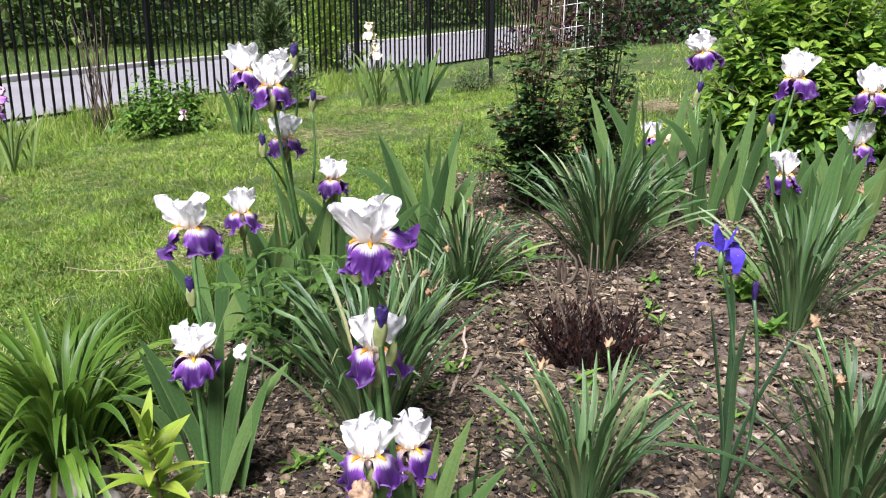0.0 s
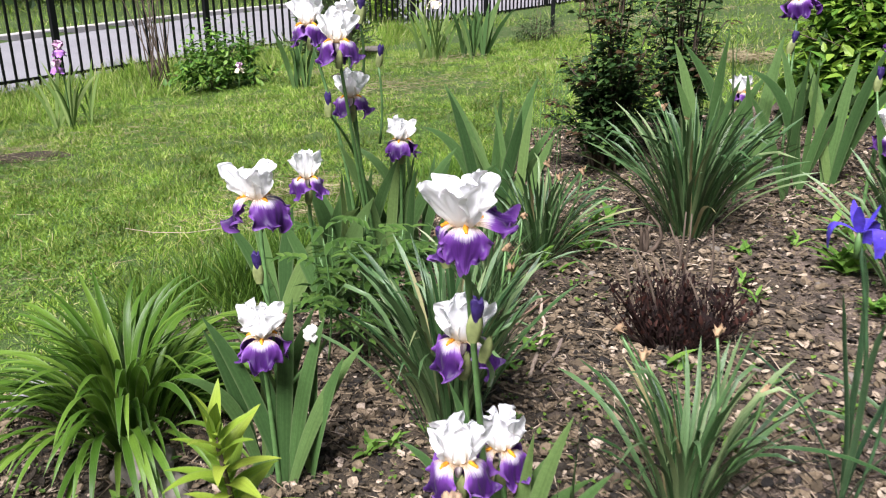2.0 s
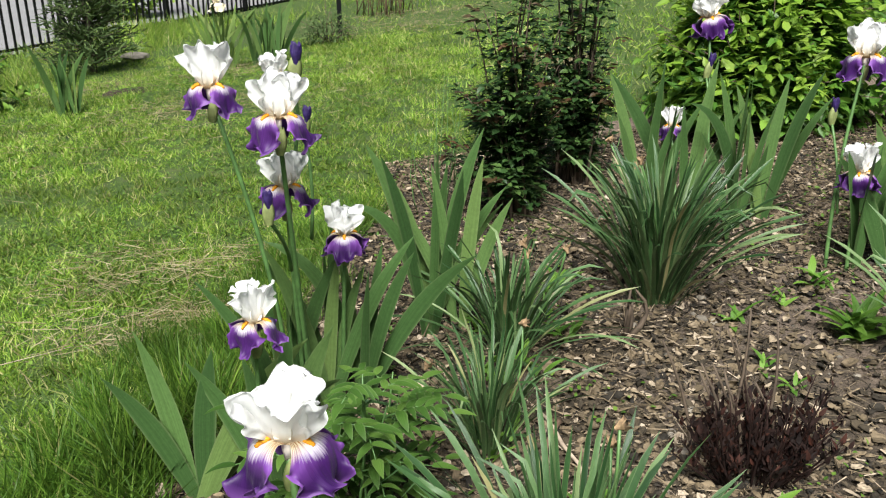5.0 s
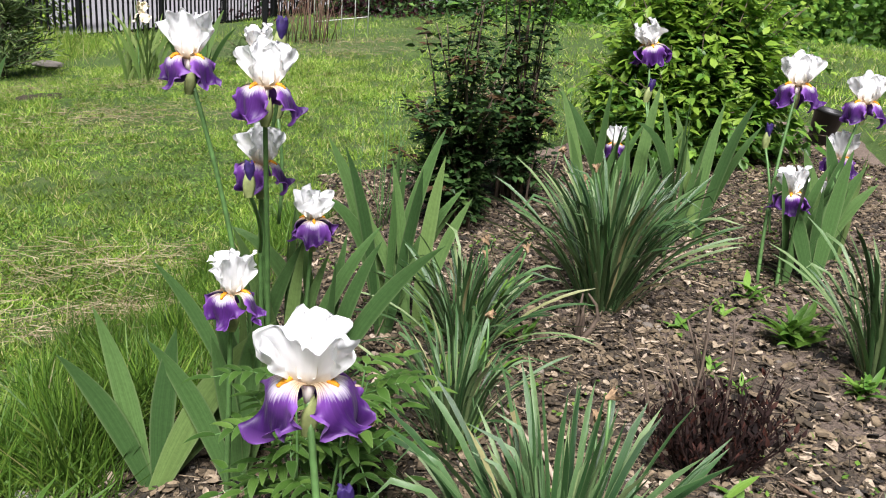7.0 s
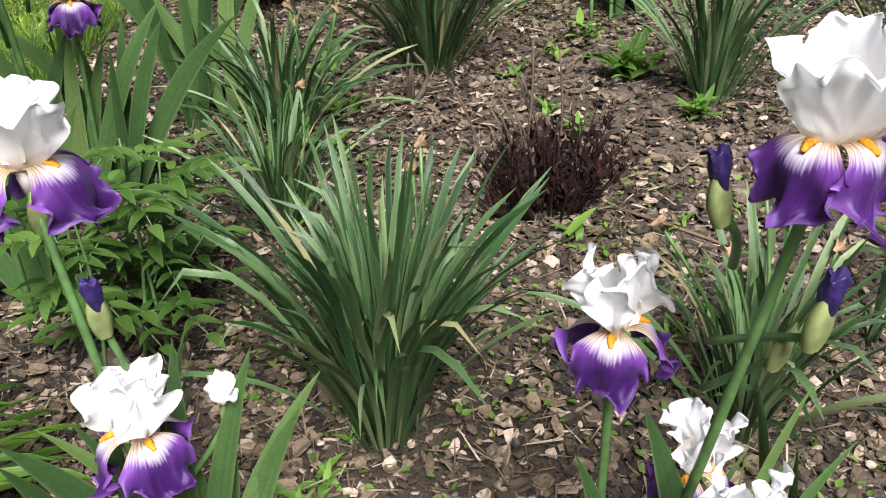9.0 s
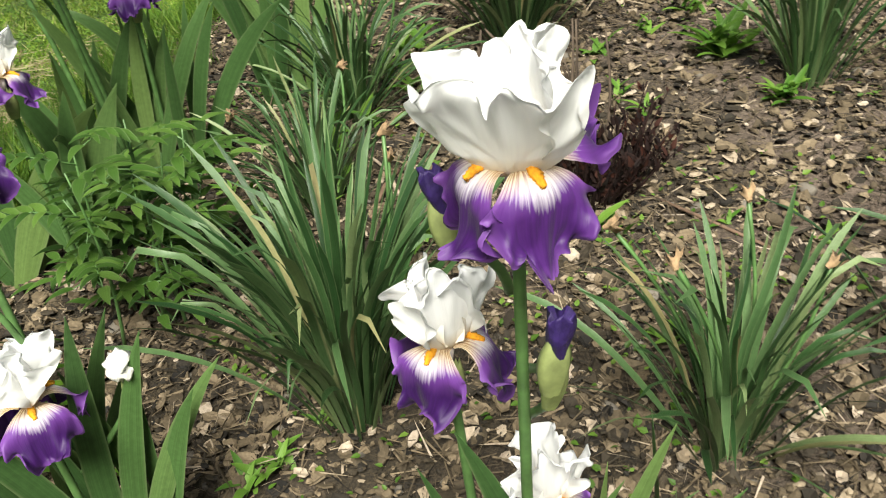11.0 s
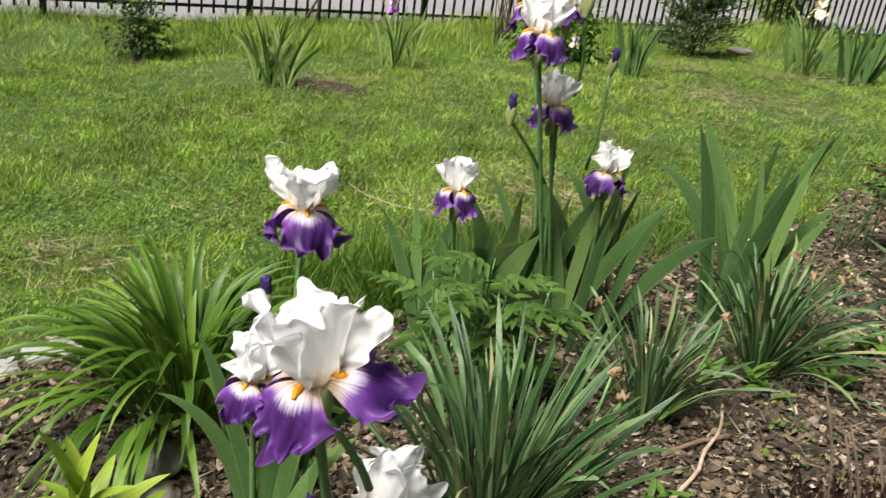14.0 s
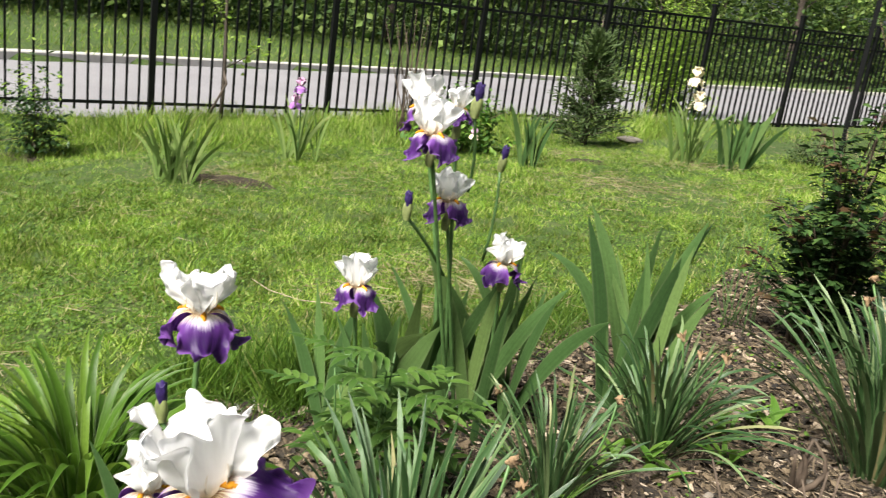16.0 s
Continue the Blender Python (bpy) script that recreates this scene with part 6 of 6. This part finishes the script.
trellis = thing("trellis", 1.75, 11.7, gz(1.75, 11.7), "thin white wire trellis beside the dry stalks", "trellis")
for k in range(5):
    part("wire", mesh_of("wire", *tube([(-0.35 + 0.175 * k, 0, -0.05), (-0.35 + 0.175 * k, 0, 1.3)], 0.006, 6), WHITE_WIRE), trellis)
for k in range(4):
    part("wire", mesh_of("wire", *tube([(-0.35, 0.01, 0.2 + 0.3 * k), (0.35, 0.01, 0.3 + 0.3 * k)], 0.005, 6), WHITE_WIRE), trellis)

r = np.random.default_rng(83)
q = r.normal(size=(900, 3)) * (0.17, 0.10, 0.03)
V, F = scatter((BLADE[0] * (1, 0.4, 0.9), BLADE[1]), q + (1.72, 6.62, gz(1.72, 6.62) + 0.045), np.c_[r.normal(size=(900, 2)), r.normal(size=900) * 0.25], 0.06 + 0.09 * r.random(900), r)
tagged(new("hay_mound", mesh_of("hay_mound", V, F, STRAW, smooth=False)), "low heap of straw-coloured dry grass on the lawn", "grass heap", kind="stuff")

# bare sapling by the fence
x, y = -5.12, 7.46
sap = thing("sapling", x, y, gz(x, y), "thin bare young tree beside the black fence", "tree")
part("trunk", mesh_of("trunk", *tube([(0, 0, -0.05), (0.02, 0, 0.5), (-0.02, 0.02, 1.2), (0.04, 0, 2.3)], [0.02, 0.018, 0.014, 0.006]), BARK), sap)
rn = random.Random(77)
for k in range(7):
    h = 0.55 + 0.24 * k
    a = k * 2.4
    b0 = Vector((0, 0, h))
    tip = b0 + Vector((math.cos(a) * 0.5, math.sin(a) * 0.5, 0.32)) * rn.uniform(0.6, 1.0)
    leafy = scatter(leaf_shape(0.5), np.array([tuple(b0.lerp(tip, rn.uniform(0.3, 1.0)) + Vector((rn.gauss(0, 0.05), rn.gauss(0, 0.05), rn.gauss(0, 0.05)))) for _ in range(36)]), np.array([(rn.gauss(0, 1), rn.gauss(0, 1), rn.gauss(0, 0.6)) for _ in range(36)]), np.full(36, 0.055), np.random.default_rng(k))
    br = part("branch", mesh_of("branch", *tube(curve_points(b0, tip, 0.03, 6), [0.007, 0.006, 0.005, 0.004, 0.003, 0.002], 6), BARK), sap)
    part("leaves", mesh_of("leaves", *leafy, SHRUB_TIP, smooth=False), br, kind="stuff", label="small pale green leaves")
part("broken_branch", mesh_of("broken_branch", *tube([(0.0, 0, 0.55), (0.10, -0.06, 0.42), (0.05, -0.13, 0.25), (0.0, -0.16, 0.12)], [0.008, 0.011, 0.012, 0.016], 7), BARK), sap, label="broken hanging branch")

# peony bloom
x, y = -2.3, 7.2
pb = thing("pink_bloom", x, y, gz(x, y), "small pink bloom at the shrub's edge", "flower")
part("stem", mesh_of("stem", *tube([(0, 0, 0), (0.02, 0, 0.2)], 0.004, 6), STEM), pb)
simple_iris(pb, 0.02, 0, 0.2, PINK_PETAL, CREAM_PETAL, 0.7)

# dry clippings on the lawn
r = np.random.default_rng(80)
cl = []
for cx, cy, n, sp in ((-1.1, 4.1, 420, 0.16), (-1.3, 3.6, 160, 0.15), (-2.6, 5.3, 500, 0.5), (-1.2, 6.1, 700, 0.6), (-0.4, 6.6, 500, 0.5), (1.0, 10.6, 900, 0.8), (-2.6, 5.7, 260, 0.35), (-2.3, 6.4, 260, 0.45), (-2.0, 3.0, 250, 0.3), (-2.9, 4.2, 300, 0.4), (0.3, 7.3, 500, 0.5), (-0.9, 3.5, 250, 0.15), (3.3, 5.0, 700, 0.5), (3.2, 4.2, 600, 0.4)):
    cl.append(r.normal(size=(n, 2)) * (sp, sp * 0.55) + (cx, cy))
for cx, cy, n, sp in ((-0.74, 3.92, 620, 0.14), (-0.82, 3.58, 360, 0.08), (-1.16, 3.9, 340, 0.12), (-1.08, 3.5, 260, 0.10), (-0.9, 6.6, 1200, 0.35), (1.24, 9.6, 1200, 0.5), (2.2, 11.0, 1200, 0.6), (-3.3, 5.15, 800, 0.3), (-1.65, 7.87, 700, 0.3), (-0.72, 7.94, 700, 0.3), (-1.94, 2.41, 500, 0.15)):
    cl.append(r.normal(size=(n, 2)) * (sp, sp * 0.55) + (cx, cy))
cl = np.concatenate(cl)
cl = cl[::2]
cl = cl[~inside(BED, cl[:, 0], cl[:, 1])]
V, F = scatter((BLADE[0] * (1, 0.34, 0.9), BLADE[1]), np.c_[cl, ground_z(cl[:, 0], cl[:, 1]) + 0.03 + 0.025 * r.random(len(cl))], np.c_[r.normal(size=(len(cl), 2)), r.normal(size=len(cl)) * 0.12], 0.04 + 0.09 * r.random(len(cl)), r)
tagged(new("dry_clippings", mesh_of("dry_clippings", V, F, STRAW, smooth=False)), "straw-coloured dry grass clippings on the lawn", "grass clippings", kind="stuff")

# ---- mulch ----
def chip_shape(seed, under=False, m=8, sliver=False):
    """A curled wood chip; a sliver is a small one, humped over the soil with no side walls of its own."""
    rn = random.Random(seed)
    t, w = rn.uniform(0.06, 0.14), rn.uniform(0.3, 0.85)
    ring = [(0.5 * math.cos(i * 2 * math.pi / m + 0.2), 0.5 * w * math.sin(i * 2 * math.pi / m + 0.2)) for i in range(m)]
    ring = [(a + rn.uniform(-0.07, 0.07), b + rn.uniform(-0.1, 0.1) * w) for a, b in ring]
    bow = rn.uniform(-0.8, 0.8)
    curl = rn.uniform(-0.9, 1.4)
    vs = [(a, b, bow * a * a + curl * b * b - t / 2) for a, b in ring] + [(a * 0.92, b * 0.9, bow * a * a + curl * b * b + t / 2) for a, b in ring] + [(0, 0, t / 2)]
    if sliver:
        return np.array(vs[:m] + [(0, 0, 1.5 * t)]), np.array([(i, (i + 1) % m, m) for i in range(m)])
    fs = []
    for i in range(m):
        j = (i + 1) % m
        fs += [(i, j, j + m), (i, j + m, i + m), (i + m, j + m, 2 * m)]
    if under:
        fs += [(0, i + 1, i) for i in range(1, m - 1)]
    return np.array(vs), np.array(fs)


r = np.random.default_rng(90)


def bed_points(n, seed, area=(-1.6, 0.9, 2.9, 4.9)):
    q = np.random.default_rng(seed)
    x, y = q.uniform(area[0], area[2], n * 2), q.uniform(area[1], area[3], n * 2)
    ok = inside(BED, x, y)
    dens = np.array([noise.noise(Vector((a * 1.6, b * 1.6, 5))) for a, b in zip(x, y)])
    ok &= dens + q.uniform(-0.6, 0.6, len(x)) > -0.42
    return x[ok][:n], y[ok][:n]


V_all, F_all, n0 = [], [], 0
for k in range(8):
    x, y = bed_points(9000, 100 + k)
    fx, fy = bed_points(2400, 300 + k, (-1.8, -1.2, 2.4, 1.1))
    x, y = np.r_[x, fx], np.r_[y, fy]
    flat = np.c_[r.normal(size=(len(x), 2)), r.normal(size=len(x)) * 0.35]
    size = (0.013 + 0.030 * r.random(len(x)) ** 1.8) if k < 2 else 0.007 + 0.026 * r.random(len(x)) ** 2
    V, F = scatter(chip_shape(k, m=(6, 7)[k < 2], sliver=k > 3), np.c_[x, y, ground_z(x, y) + 0.006 + 0.012 * r.random(len(x))], flat, size, r, np.tile((0, 0, 1.0), (len(x), 1)))
    V_all.append(V), F_all.append(F + n0)
    n0 += len(V)
tagged(new("wood_chips", mesh_of("wood_chips", np.concatenate(V_all), np.concatenate(F_all), CHIP_MANY, smooth=False)), "brown and tan wood-chip mulch over the bed", "mulch", kind="stuff")

x, y = bed_points(60000, 125)
V, F = scatter((BLADE[0] * (1, 0.8, 0.3), BLADE[1]), np.c_[x, y, ground_z(x, y) + 0.010 + 0.012 * r.random(len(x))], np.c_[r.normal(size=(len(x), 2)), r.normal(size=len(x)) * 0.2], 0.02 + 0.06 * r.random(len(x)) ** 2, r)
tagged(new("mulch_litter", mesh_of("mulch_litter", V, F, CHIP_MANY, smooth=False)), "thin dry straws and bark slivers on the mulch", "litter", kind="stuff")
x, y = bed_points(2600, 120)
V, F = [], []
shape = lumpy(1.0, 3, 1, (1, 0.8, 0.5))
shape = (np.array([tuple(v) for v in shape[0]]), np.array(shape[1]))
V, F = scatter(shape, np.c_[x, y, ground_z(x, y) + 0.006], np.c_[r.normal(size=(len(x), 2)), r.normal(size=len(x)) * 0.2], 0.004 + 0.009 * r.random(len(x)) ** 2, r, np.tile((0, 0, 1.0), (len(x), 1)))
tagged(new("gravel", mesh_of("gravel", V, F, PEBBLE)), "small grey and tan pebbles in the soil", "gravel", kind="stuff")

x, y = bed_points(9000, 150)
keep = np.array([noise.noise(Vector((a * 2.2, b * 2.2, 9))) for a, b in zip(x, y)]) > 0.02
x, y = x[keep], y[keep]
V, F = scatter(leaf_shape(0.6), np.c_[x, y, ground_z(x, y) + 0.012 + 0.02 * r.random(len(x))], np.c_[r.normal(size=(len(x), 2)), 0.3 + 0.4 * r.random(len(x))], 0.008 + 0.014 * r.random(len(x)), r, np.tile((0, 0, 1.0), (len(x), 1)))
tagged(new("seedlings", mesh_of("seedlings", V, F, CLOVER, smooth=False)), "tiny green seedlings coming up through the mulch", "seedlings", kind="stuff")
CHIPS = [mesh_of("wood_chip", *chip_shape(200 + k, True), CHIP_ONE, smooth=False) for k in range(10)]
x, y = bed_points(260, 130, (-0.75, 1.6, 1.2, 3.2))
rn = random.Random(9)
for a, b in zip(x, y):
    s = rn.uniform(0.025, 0.055)
    part("wood_chip", CHIPS[rn.randrange(10)], bed, pose(a, b, gz(a, b) + 0.016, rn.uniform(-25, 25), rn.uniform(-25, 25), rn.uniform(0, 360)) @ Matrix.Diagonal((s, s, s * 0.8, 1)))
STONES = [mesh_of("pebble", *lumpy(1.0, 30 + k, 2, (1, 0.75, 0.5)), PEBBLE) for k in range(5)]
x, y = bed_points(90, 140, (-0.75, 1.6, 1.3, 3.4))
for a, b in zip(x, y):
    s = rn.uniform(0.010, 0.024)
    part("pebble", STONES[rn.randrange(5)], bed, pose(a, b, gz(a, b) + s * 0.4, 0, 0, rn.uniform(0, 360)) @ Matrix.Diagonal((s, s, s, 1)))
